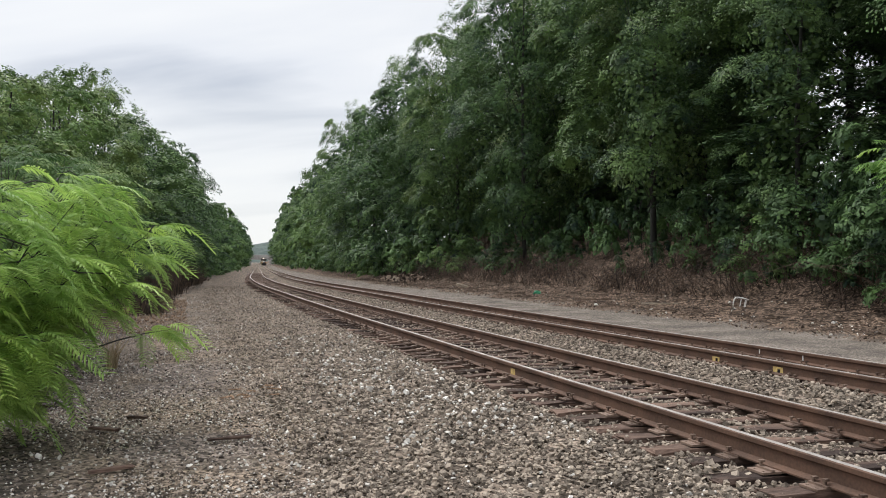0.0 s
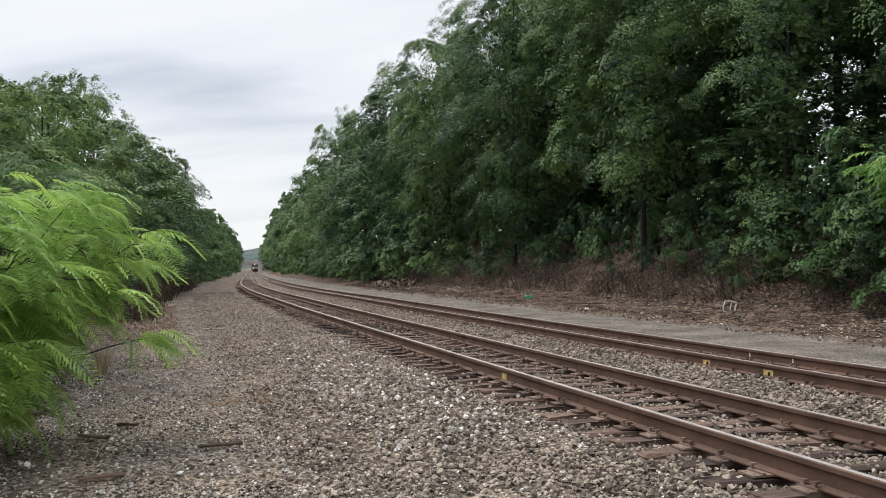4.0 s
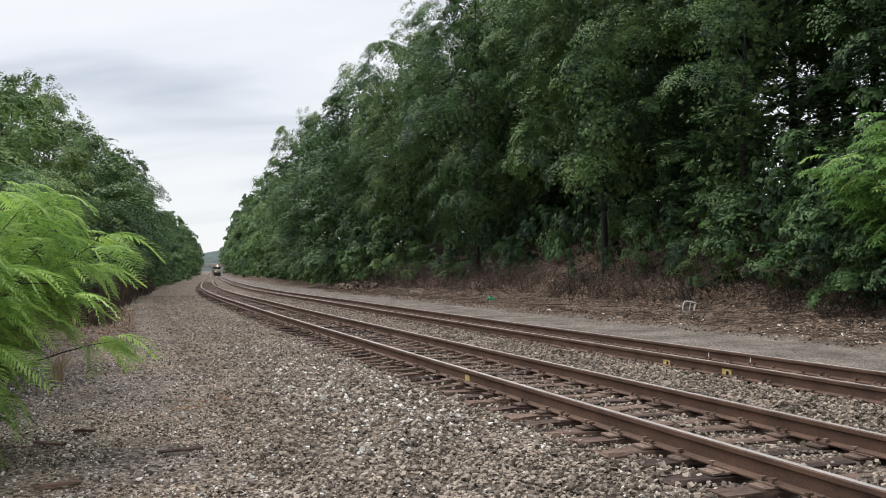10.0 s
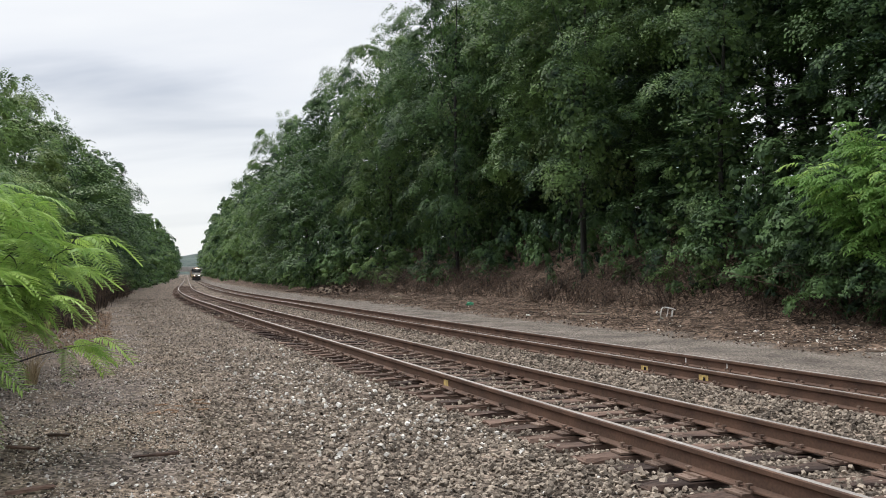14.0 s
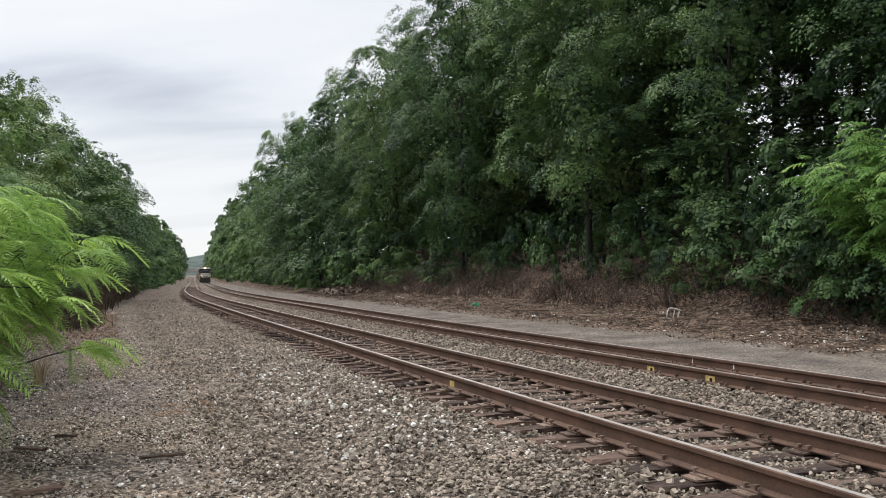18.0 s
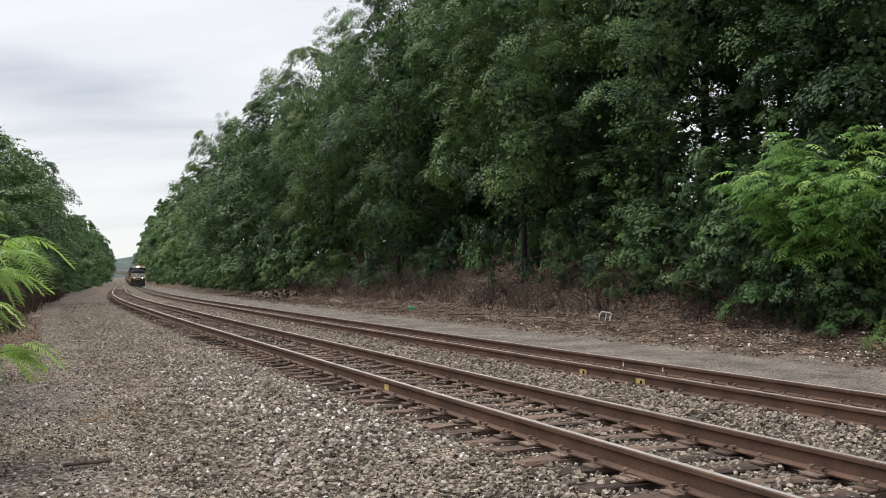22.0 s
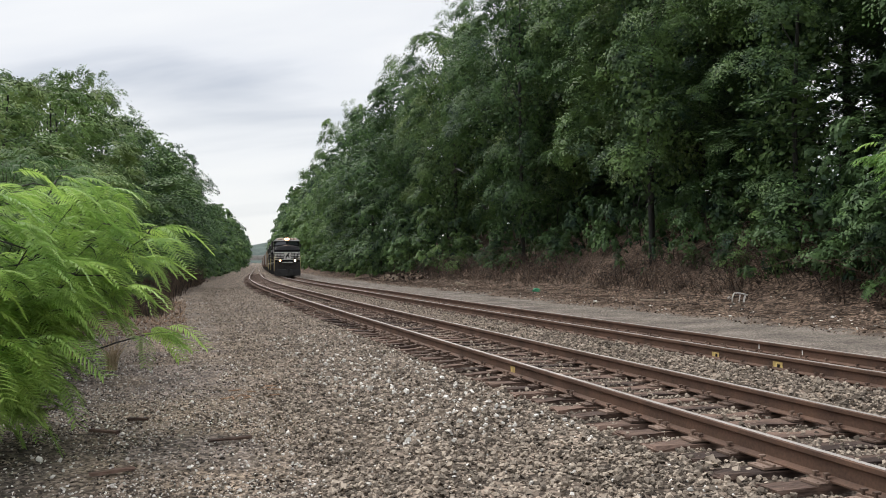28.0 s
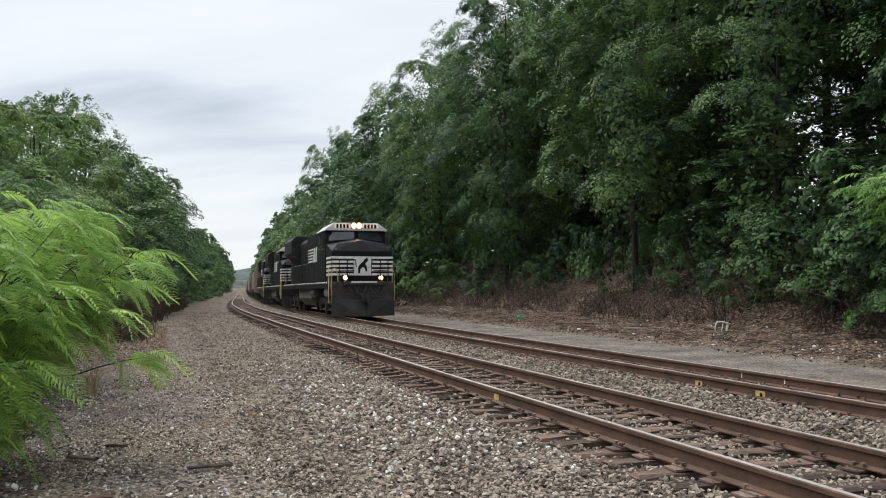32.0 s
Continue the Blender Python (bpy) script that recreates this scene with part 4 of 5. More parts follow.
    # white bands and emblem on the nose
    for k in range(5):
        z = 1.93 + k * 0.188
        for x0, x1 in ((-1.47, -0.44), (0.44, 1.47)):
            one_box("nose_stripe", v, WHITE, x0, x1, 1.072, 1.088, z, z + 0.100, label="white nose stripe" if k == 0 else "")
        for sx in (-1, 1):
            one_box("nose_stripe", v, WHITE, sx * 1.497 - 0.006, sx * 1.497 + 0.006, 1.14, 2.55, z, z + 0.100)
    one_box("emblem_panel", v, WHITE, -0.42, 0.42, 1.066, 1.084, 1.93, 2.782, label="white panel with a black emblem shape")
    part("emblem", flat_shape([(-0.22, 2.03), (-0.12, 2.03), (-0.10, 2.21), (0.00, 2.31), (0.10, 2.27), (0.14, 2.11), (0.22, 2.11), (0.20, 2.33), (0.12, 2.47), (0.28, 2.61), (0.22, 2.73), (0.10, 2.67), (0.00, 2.53), (-0.14, 2.43), (-0.22, 2.29)], 1.058), BLACK, v, "plain black emblem shape")
    one_box("nose_badge", v, WHITE, 0.32, 0.42, 1.33, 1.36, 3.14, 3.30)
    # pilot, plough, coupler, hoses, steps
    one_box("pilot_plate", v, GRIME, -1.50, 1.50, 0.88, 0.98, 0.75, 1.62, bevel=0.02)
    one_box("anticlimber", v, GRIME, -1.0, 1.0, 0.70, 0.98, 1.50, 1.66, bevel=0.03)
    one_box("end_stripe", v, WHITE, -0.62, 0.62, 0.685, 0.70, 1.60, 1.67, label="white edge of the end platform")
    part("plough", hull([(0, 0.42, 0.12), (0, 0.62, 0.82), (-1.52, 0.86, 0.14), (1.52, 0.86, 0.14), (-1.52, 0.90, 0.86), (1.52, 0.90, 0.86), (0, 0.9, 0.86), (0, 0.9, 0.14)], 0.01), PLOUGH, v, "grey steel plough blade")
    bm = bmesh.new()
    box(bm, -0.16, 0.16, 0.10, 0.95, 0.78, 1.06, 0.03)
    cyl(bm, (0.10, 0.10, 0.74), (0.10, 0.10, 1.10), 0.15, seg=12)
    cyl(bm, (-0.16, 0.16, 0.78), (-0.16, 0.16, 1.06), 0.09, seg=10)
    part("coupler", bm, PLOUGH, v)
    for x0, x1 in ((-0.75, -0.25), (0.25, 0.75), (-0.5, 0.1), (0.45, 0.95)):
        pts = [(x0 + (x1 - x0) * u, 0.66 - 0.12 * math.sin(u * math.pi), 1.45 - 0.38 * math.sin(u * math.pi)) for u in np.linspace(0, 1, 8)]
        rod("air_hose", v, PLOUGH, pts, 0.028, 6)
    for sx in (-1, 1):
        for k in range(4):
            one_box("step", v, GRIME, sx * 1.38 - 0.16, sx * 1.38 + 0.16, 1.0, 1.35, 0.45 + k * 0.30, 0.48 + k * 0.30)
        one_box("step_side", v, GRIME, sx * 1.21 - 0.02, sx * 1.21 + 0.02, 0.98, 1.40, 0.42, 1.62)
        rod("handrail", v, RAILYELLOW, [(sx * 1.50, 0.94, 0.72), (sx * 1.54, 0.92, 1.5), (sx * 1.50, 0.92, 2.1), (sx * 1.40, 0.95, 2.25), (sx * 1.26, 1.0, 2.2), (sx * 1.2, 1.0, 1.66)], 0.022, 6, "pale handrail")
        rod("handrail", v, RAILYELLOW, [(sx * 1.56, 1.52, 0.72), (sx * 1.56, 1.52, 2.2), (sx * 1.52, 1.75, 2.3)], 0.022, 6)
        rail_pts = [(sx * 1.48, 5.6, 2.68), (sx * 1.48, 20.8, 2.68)]
        rod("handrail", v, GRIME, rail_pts, 0.02, 6)
        for k in range(9):
            y = 5.8 + k * 1.86
            rod("stanchion", v, GRIME, [(sx * 1.48, y, 1.66), (sx * 1.48, y, 2.68)], 0.018, 5)
    for sx in (-1, 1):
        rod("end_rail", v, BLACK, [(sx * 1.18, 0.80, 1.66), (sx * 1.18, 0.76, 2.62), (sx * 0.42, 0.76, 2.62), (sx * 0.36, 0.80, 2.3)], 0.028, 6, "black end railing")
        rod("end_rail", v, BLACK, [(sx * 0.80, 0.78, 1.66), (sx * 0.80, 0.76, 2.62)], 0.028, 6)
        rod("end_rail", v, BLACK, [(sx * 1.18, 0.77, 2.15), (sx * 0.46, 0.77, 2.15)], 0.022, 6)
    # side lettering stands as plain white shapes
    for k in range(5):
        one_box("side_emblem_bar", v, WHITE, -1.498, -1.482, 7.0, 8.8, 2.72 + k * 0.15, 2.79 + k * 0.15)
    for y in (5.8, 6.5):
        part("side_emblem_bar", hull([(-1.498, y, 2.7), (-1.482, y, 2.7), (-1.498, y + 0.42, 2.7), (-1.482, y + 0.42, 2.7), (-1.498, y - 0.14, 3.42), (-1.482, y - 0.14, 3.42), (-1.498, y + 0.28, 3.42), (-1.482, y + 0.28, 3.42)]), WHITE, v, "plain white emblem shape")
    # underframe
    part("fuel_tank", hull(sides([(1.36, 8.4, 1.38), (1.36, 13.8, 1.38), (1.36, 8.5, 0.85), (1.36, 13.7, 0.85), (0.95, 8.7, 0.45), (0.95, 13.5, 0.45)]), 0.05), TANKGREY, v, "dusty grey fuel tank")
    for sx in (-1, 1):
        bm = bmesh.new()
        cyl(bm, (sx * 1.28, 7.0, 1.12), (sx * 1.28, 8.3, 1.12), 0.2, seg=14)
        part("air_tank", bm, TANKGREY, v)
        one_box("battery_box", v, TANKGREY, sx * 1.30 - 0.2, sx * 1.30 + 0.2, 2.1, 3.3, 1.0, 1.38, bevel=0.03)
    bogie(v, 4.75, 1.9, 3, turn=turn)
    bogie(v, 17.5, 1.9, 3, turn=turn)
    bm = bmesh.new()
    for k, x in enumerate((-0.16, 0.0, 0.16)):
        cyl(bm, (x, 4.4 - 0.3, 4.52), (x, 4.4 + 0.1, 4.52), 0.09, 0.03, 10)
    cyl(bm, (0, 4.5, 4.38), (0, 4.5, 4.52), 0.04, seg=8)
    part("horn", bm, GRIME, v)
    return v


def freight_car(kind, mat, roof, label, length):
    v = tagged(empty("freight_car"), label, "freight car", "cars of the train")
    L = length
    if kind == "box":
        one_box("body", v, mat, -1.45, 1.45, 0.6, L - 0.6, 1.15, 4.15, bevel=0.04)
        part("roof", hull(sides([(1.47, 0.55, 4.12), (1.47, L - 0.55, 4.12)]) + [(0, 0.55, 4.42), (0, L - 0.55, 4.42), *sides([(1.47, 0.55, 4.2), (1.47, L - 0.55, 4.2)])]), roof, v)
        for sx in (-1, 1):
            for k in range(14):
                y = 0.9 + k * (L - 1.8) / 13
                one_box("side_post", v, mat, sx * 1.47 - 0.03, sx * 1.47 + 0.03, y - 0.05, y + 0.05, 1.2, 4.1)
            one_box("door", v, mat, sx * 1.50 - 0.03, sx * 1.50 + 0.03, L / 2 - 1.5, L / 2 + 1.5, 1.25, 4.05, bevel=0.01)
        for k in range(7):
            one_box("end_rib", v, mat, -1.35, 1.35, 0.52, 0.6, 1.45 + k * 0.38, 1.57 + k * 0.38, bevel=0.03)
    elif kind == "hopper":
        part("body", hull(sides([(1.5, 1.6, 1.6), (1.5, L - 1.6, 1.6), (1.55, 0.7, 3.0), (1.55, L - 0.7, 3.0), (1.50, 0.7, 3.9), (1.50, L - 0.7, 3.9), (0.9, 0.8, 4.35), (0.9, L - 0.8, 4.35)]), 0.05), mat, v)
        for k in range(4):
            y = 2.6 + k * (L - 5.2) / 3
            part("hopper_bay", hull(sides([(1.2, y - 1.4, 1.62), (1.2, y + 1.4, 1.62), (0.4, y - 0.35, 0.55), (0.4, y + 0.35, 0.55)])), mat, v)
        one_box("roof_walk", v, roof, -0.35, 0.35, 0.9, L - 0.9, 4.36, 4.44)
        for sx in (-1, 1):
            for k in range(11):
                y = 1.6 + k * (L - 3.2) / 10
                one_box("side_post", v, mat, sx * 1.56 - 0.03, sx * 1.56 + 0.03, y - 0.05, y + 0.05, 1.6, 3.9)
    else:
        for sx in (-1, 1):
            one_box("side_wall", v, mat, sx * 1.45 - 0.05, sx * 1.45 + 0.05, 0.7, L - 0.7, 1.1, 2.9, bevel=0.02)
            for k in range(12):
                y = 1.0 + k * (L - 2.0) / 11
                one_box("side_post", v, mat, sx * 1.52 - 0.03, sx * 1.52 + 0.03, y - 0.06, y + 0.06, 1.1, 2.85)
        for y in (0.7, L - 0.8):
            one_box("end_wall", v, mat, -1.4, 1.4, y, y + 0.1, 1.1, 2.9, bevel=0.02)
        one_box("floor", v, GRIME, -1.4, 1.4, 0.7, L - 0.7, 1.05, 1.15)
    one_box("underframe", v, GRIME, -0.45, 0.45, 0.1, L - 0.1, 0.78, 1.12, bevel=0.02)
    for sx in (-1, 1):
        rod("ladder_rail", v, mat, [(sx * 1.2, 0.48, 1.0), (sx * 1.2, 0.48, 3.6)], 0.025, 5)
    bogie(v, 2.2, 1.75, 2, 0.46)
    bogie(v, L - 2.2, 1.75, 2, 0.46)
    return v


train = []


def build_train():
    at = 0.0
    plan = [("loco", BLACK, None, "black diesel locomotive with white nose stripes and lit headlights", 21.6),
            ("loco", BLACK, None, "second black diesel locomotive with white nose stripes", 21.6),
            ("loco", MAROON, None, "third dark diesel locomotive with a maroon side sill", 21.6),
            ("box", TAN, CARGREY, "weathered tan boxcar with a pale grey roof", 16.5)]
    more = [("hopper", CARGREY, CARGREY, "grey covered hopper car with ribbed sides", 17.5), ("box", BROWN, BROWN, "rust-brown boxcar with ribbed steel sides", 16.5),
            ("gondola", BROWN, None, "low brown open gondola car", 17.0), ("box", TAN, CARGREY, "weathered tan boxcar with a pale grey roof", 16.5)]
    plan += [more[k % 4] for k in range(11)]
    for k, (kind, mat, roof, label, L) in enumerate(plan):
        v = locomotive(label, mat, k == 0, k == 0) if kind == "loco" else freight_car(kind, mat, roof, label, L)
        train.append((v, at, L))
        at += L


build_train()


def front_station(t):
    """Where the nose of the train stands at t seconds: it slows a little as it comes."""
    left = 32.0 - t
    near = min(left, 10.5)
    return 17.3 + 14.7 * near + 0.06 * near * near + 15.6 * max(0.0, left - 10.5)


# ---- the feathery bush by the gravel ----
def frond_mesh(seed, length=0.34, pairs=11, reach=0.115, leaflets=5):
    """A twice-feathered leaf: an arching stalk with pairs of narrow drooping leaflets. It grows along +y."""
    rng = np.random.RandomState(seed)
    vs, fs = [], []

    def at(u):
        return Vector((0.015 * math.sin(u * 3 + seed), length * u, 0.05 * math.sin(u * 2.6) - 0.20 * u * u * length / 0.34))

    for i in range(6):
        p, w = at(i / 5), 0.0035 * (1 - 0.6 * i / 5)
        vs += [p + Vector((-w, 0, 0)), p + Vector((w, 0, 0)), p + Vector((0, 0, -w * 1.6))]
        if i:
            b = (i - 1) * 3
            fs += [(b, b + 1, b + 4), (b, b + 4, b + 3), (b + 1, b + 2, b + 5), (b + 1, b + 5, b + 4)]
    for k in range(pairs):
        u = 0.14 + 0.84 * k / (pairs - 1)
        o = at(u)
        L = reach * (0.55 + 0.9 * math.sin(min(1.0, u * 1.1) * 2.6)) * rng.uniform(0.85, 1.1)
        for side in (-1, 1):
            fwd = 0.35 + 0.5 * u + rng.uniform(-0.1, 0.1)
            d = Vector((side, fwd, rng.uniform(-0.12, 0.1))).normalized()
            n = Vector((-d.y * side, d.x * side, 0)).normalized()
            b = len(vs)
            for j in range(leaflets):
                q = j / (leaflets - 1)
                w = 0.0078 * math.sin(0.35 + 2.5 * q) * rng.uniform(0.85, 1.15)
                p = o + d * L * (0.04 + 0.96 * q) + Vector((0, 0, -0.26 * L * q * q))
                vs += [p + n * w + Vector((0, 0, 0.003)), p - n * w + Vector((0, 0, 0.003)), p]
                if j:
                    c = b + (j - 1) * 3
                    fs += [(c, c + 2, c + 5), (c, c + 5, c + 3), (c + 2, c + 1, c + 4), (c + 2, c + 4, c + 5)]
    return raw_mesh("frond", [tuple(v) for v in vs], fs, FROND)


def pinnate_mesh(seed, length=0.46, pairs=6, leaf=0.15, half=0.027, mat=FROND_GREEN):
    """A once-feathered leaf: a drooping stalk with pairs of pointed, folded leaflets and one at the tip. It grows along +y."""
    rng = np.random.RandomState(seed + 50)
    vs, fs = [], []

    def at(u):
        return Vector((0.03 * math.sin(u * 2 + seed), length * u, 0.06 * math.sin(u * 2.2) - 0.30 * u * u * length))

    for i in range(5):
        p, w = at(i / 4), 0.004 * (1 - 0.6 * i / 4)
        vs += [p + Vector((-w, 0, 0)), p + Vector((w, 0, 0)), p + Vector((0, 0, -w * 1.6))]
        if i:
            b = (i - 1) * 3
            fs += [(b, b + 1, b + 4), (b, b + 4, b + 3), (b + 1, b + 2, b + 5), (b + 1, b + 5, b + 4)]
    rows = [(0.22 + 0.74 * k / (pairs - 1), side) for k in range(pairs) for side in (-1, 1)] + [(1.0, 0)]
    for u, side in rows:
        o = at(u)
        d = Vector((side, 0.55 + rng.uniform(-0.2, 0.3), rng.uniform(-0.55, -0.1))).normalized()
        n = d.cross(Vector((0, 0, 1))).normalized()
        L = leaf * (0.75 + 0.45 * math.sin(u * 2.8)) * rng.uniform(0.85, 1.15)
        b = len(vs)
        m = o + d * L * 0.45 + Vector((0, 0, 0.01))
        vs += [o, m + n * half + Vector((0, 0, -0.012)), m, m - n * half + Vector((0, 0, -0.012)), o + d * L + Vector((0, 0, -0.22 * L))]
        fs += [(b, b + 2, b + 1), (b, b + 3, b + 2), (b + 1, b + 2, b + 4), (b + 2, b + 3, b + 4)]
    return raw_mesh("frond", [tuple(v) for v in vs], fs, mat)


FRONDS = [frond_mesh(s, 0.34 + 0.035 * s, 17 + s % 3, 0.082 + 0.006 * s) for s in range(4)]

GREEN_FRONDS = [pinnate_mesh(k, 0.40 + 0.05 * k, 5 + k % 3) for k in range(4)]


def frond_pose(p, out, rng, size, lift):
    """A frond at p that grows along the level way out, tipped up by lift."""
    yaw = math.atan2(-out.x, out.y)
    return Matrix.Translation(p) @ Matrix.Rotation(yaw, 4, "Z") @ Matrix.Rotation(lift, 4, "X") @ Matrix.Rotation(rng.uniform(-0.35, 0.35), 4, "Y") @ Matrix.Scale(size, 4)


def feather_bush(name, label, base, tips, per, size, seed, filler, kinds, inner, reach=1.0, bare=(), start=0.52):
    rng = random.Random(seed)
    bush = tagged(empty(name), label, "bush")
    base = Vector(base)
    spare, stems = [], []
    mid = sum((Vector(t) for t in tips), Vector()) / len(tips)
    for k, tip in enumerate(tips):
        tip = base.lerp(Vector(tip), reach)
        if reach < 1 and tip.z > 0.9:
            tip.z += 0.46 * min(1.0, (tip.z - 0.9) * 1.6)
        knee = base.lerp(tip, 0.5) + Vector((0, 0, 0.30 + 0.12 * rng.random()))
        pts = []
        for i in range(9):
            u = i / 8
            pts.append(base * (1 - u) ** 2 + knee * 2 * u * (1 - u) + tip * u * u)
        rad = [0.022 * (1 - 0.85 * i / 8) for i in range(9)]
        link("branch", tubes_mesh("branch", [(pts, rad, 6)], BARK), None, bush)
        out = Vector((tip.x - base.x, tip.y - base.y, 0)).normalized()
        for j in range(9 if k in bare else per):
            u = 0.86 + 0.016 * j if k in bare else start + (1 - start) * (j + 0.6) / per
            p = base * (1 - u) ** 2 + knee * 2 * u * (1 - u) + tip * u * u + Vector((rng.uniform(-0.12, 0.12), rng.uniform(-0.12, 0.12), rng.uniform(-0.06, 0.08)))
            ang = (1 if j % 2 else -1) * (1.5 - 0.9 * (u - 0.5) * 2) + rng.uniform(-0.7, 0.7)
            w = Matrix.Rotation(ang, 3, "Z") @ out
            f = link("frond", rng.choice(kinds), None, bush)
            f.matrix_basis = frond_pose(p, w, rng, size * rng.uniform(0.8, 1.25), rng.uniform(-0.30, 0.22))
        for j in range(0 if k in bare else filler):
            u = rng.uniform(start - 0.17, 1.0)
            p = base * (1 - u) ** 2 + knee * 2 * u * (1 - u) + tip * u * u
            side = Matrix.Rotation(rng.uniform(-2.4, 2.4), 3, "Z") @ out
            q = p + side * rng.uniform(0.1, 0.45) + Vector((0, 0, rng.uniform(-0.20, 0.14)))
            stems.append(([p, p.lerp(q, 0.5) + Vector((0, 0, 0.05)), q], [0.008, 0.006, 0.003], 4))
            for a in (-0.9, 0.0, 0.9):
                w = Matrix.Rotation(a + rng.uniform(-0.4, 0.4), 3, "Z") @ side
                spare.append((rng.choice(kinds), frond_pose(q, w, rng, size * rng.uniform(0.75, 1.2), rng.uniform(-0.35, 0.2))))
    vs, fs, n = [], [], 0
    for me, m in spare:
        co = np.empty(len(me.vertices) * 3, np.float32)
        me.vertices.foreach_get("co", co)
        co = co.reshape(-1, 3) @ np.array(m.to_3x3()).T + np.array(m.translation)
        ix = np.empty(len(me.loops), np.int32)
        me.loops.foreach_get("vertex_index", ix)
        vs.append(co)
        fs.append(ix.reshape(-1, 3) + n)
        n += len(co)
    tagged(link("inner_foliage", raw_mesh("inner_foliage", np.concatenate(vs), np.concatenate(fs), inner), None, bush), kind="stuff")
    tagged(link("inner_twig_mass", tubes_mesh("inner_twig_mass", stems, BARK), None, bush), kind="stuff")
    return bush


FROND_ISLE = material("frond_green_inner", (0.185, 0.330, 0.075), (0.450, 0.620, 0.165), 0.55, scale=1.6, fine=14, bump=0, rand="", translucent=0.48)
BUSH_TIPS = ((-4.06, 8.53, 1.71), (-4.04, 9.05, 0.89), (-4.15, 7.98, 1.81), (-4.54, 8.35, 2.12), (-4.96, 8.10, 2.34), (-4.80, 7.02, 2.23), (-4.43, 6.05, 1.97),
             (-4.92, 6.31, 2.30), (-5.12, 7.50, 0.55), (-4.85, 6.90, 0.34), (-4.80, 6.50, 0.40), (-4.23, 6.19, 1.01), (-3.98, 6.94, 1.47), (-4.52, 8.38, 1.42),
             (-4.09, 6.28, 1.65), (-4.32, 7.32, 1.89), (-4.28, 5.54, 1.50), (-4.46, 8.95, 1.79), (-4.42, 6.19, 0.65), (-4.40, 6.92, 1.27), (-4.22, 5.59, 1.05), (-4.93, 8.70, 2.28))
feather_bush("feathery_bush", "bright green feathery-leaved bush leaning over the gravel", (-6.1, 7.5, -0.3), BUSH_TIPS, 12, 1.0, 5, 9, FRONDS, FROND_ISLE, 0.84, (1,))


def tall_bush():
    rng = random.Random(9)
    c = spot(-4.9, 13.4)
    tips = []
    for reach, top, count in ((1.3, 4.9, 8), (2.6, 4.1, 14)):
        for k in range(count):
            a = 6.283 * (k + rng.uniform(-0.35, 0.35)) / count
            r = reach * rng.uniform(0.75, 1.1)
            tips.append((c.x + r * math.cos(a), c.y + r * math.sin(a), top + rng.uniform(-0.3, 0.25)))
    feather_bush("feathery_bush", "tall bright green bush with tiers of drooping compound leaves", c, tips, 12, 1.0, 8, 18, GREEN_FRONDS, FROND_GREEN, start=0.55)


tall_bush()
DULL_FRONDS = [pinnate_mesh(k, 0.50 + 0.05 * k, 8, 0.15, 0.017, FROND_DULL) for k in range(4)]


def long_leaved_shrub(c, height, seed):
    rng = random.Random(seed)
    tips = []
    for reach, top, count in ((0.7, height, 6), (1.5, height - 0.35, 10)):
        for k in range(count):
            a = 6.283 * (k + rng.uniform(-0.35, 0.35)) / count
            tips.append((c.x + reach * math.cos(a), c.y + reach * math.sin(a), top + rng.uniform(-0.2, 0.15)))
    feather_bush("shrub", "dull green shrub with long narrow leaflets behind the bush", c, tips, 10, 1.0, seed, 9, DULL_FRONDS, FROND_DULL, start=0.6)


for place_xy, height in (((-8.9, 12.4), 3.1), ((-9.9, 14.4), 3.45), ((-8.1, 10.4), 2.6)):
    long_leaved_shrub(Vector((*place_xy, -0.35)), height, 12 + int(height * 10))


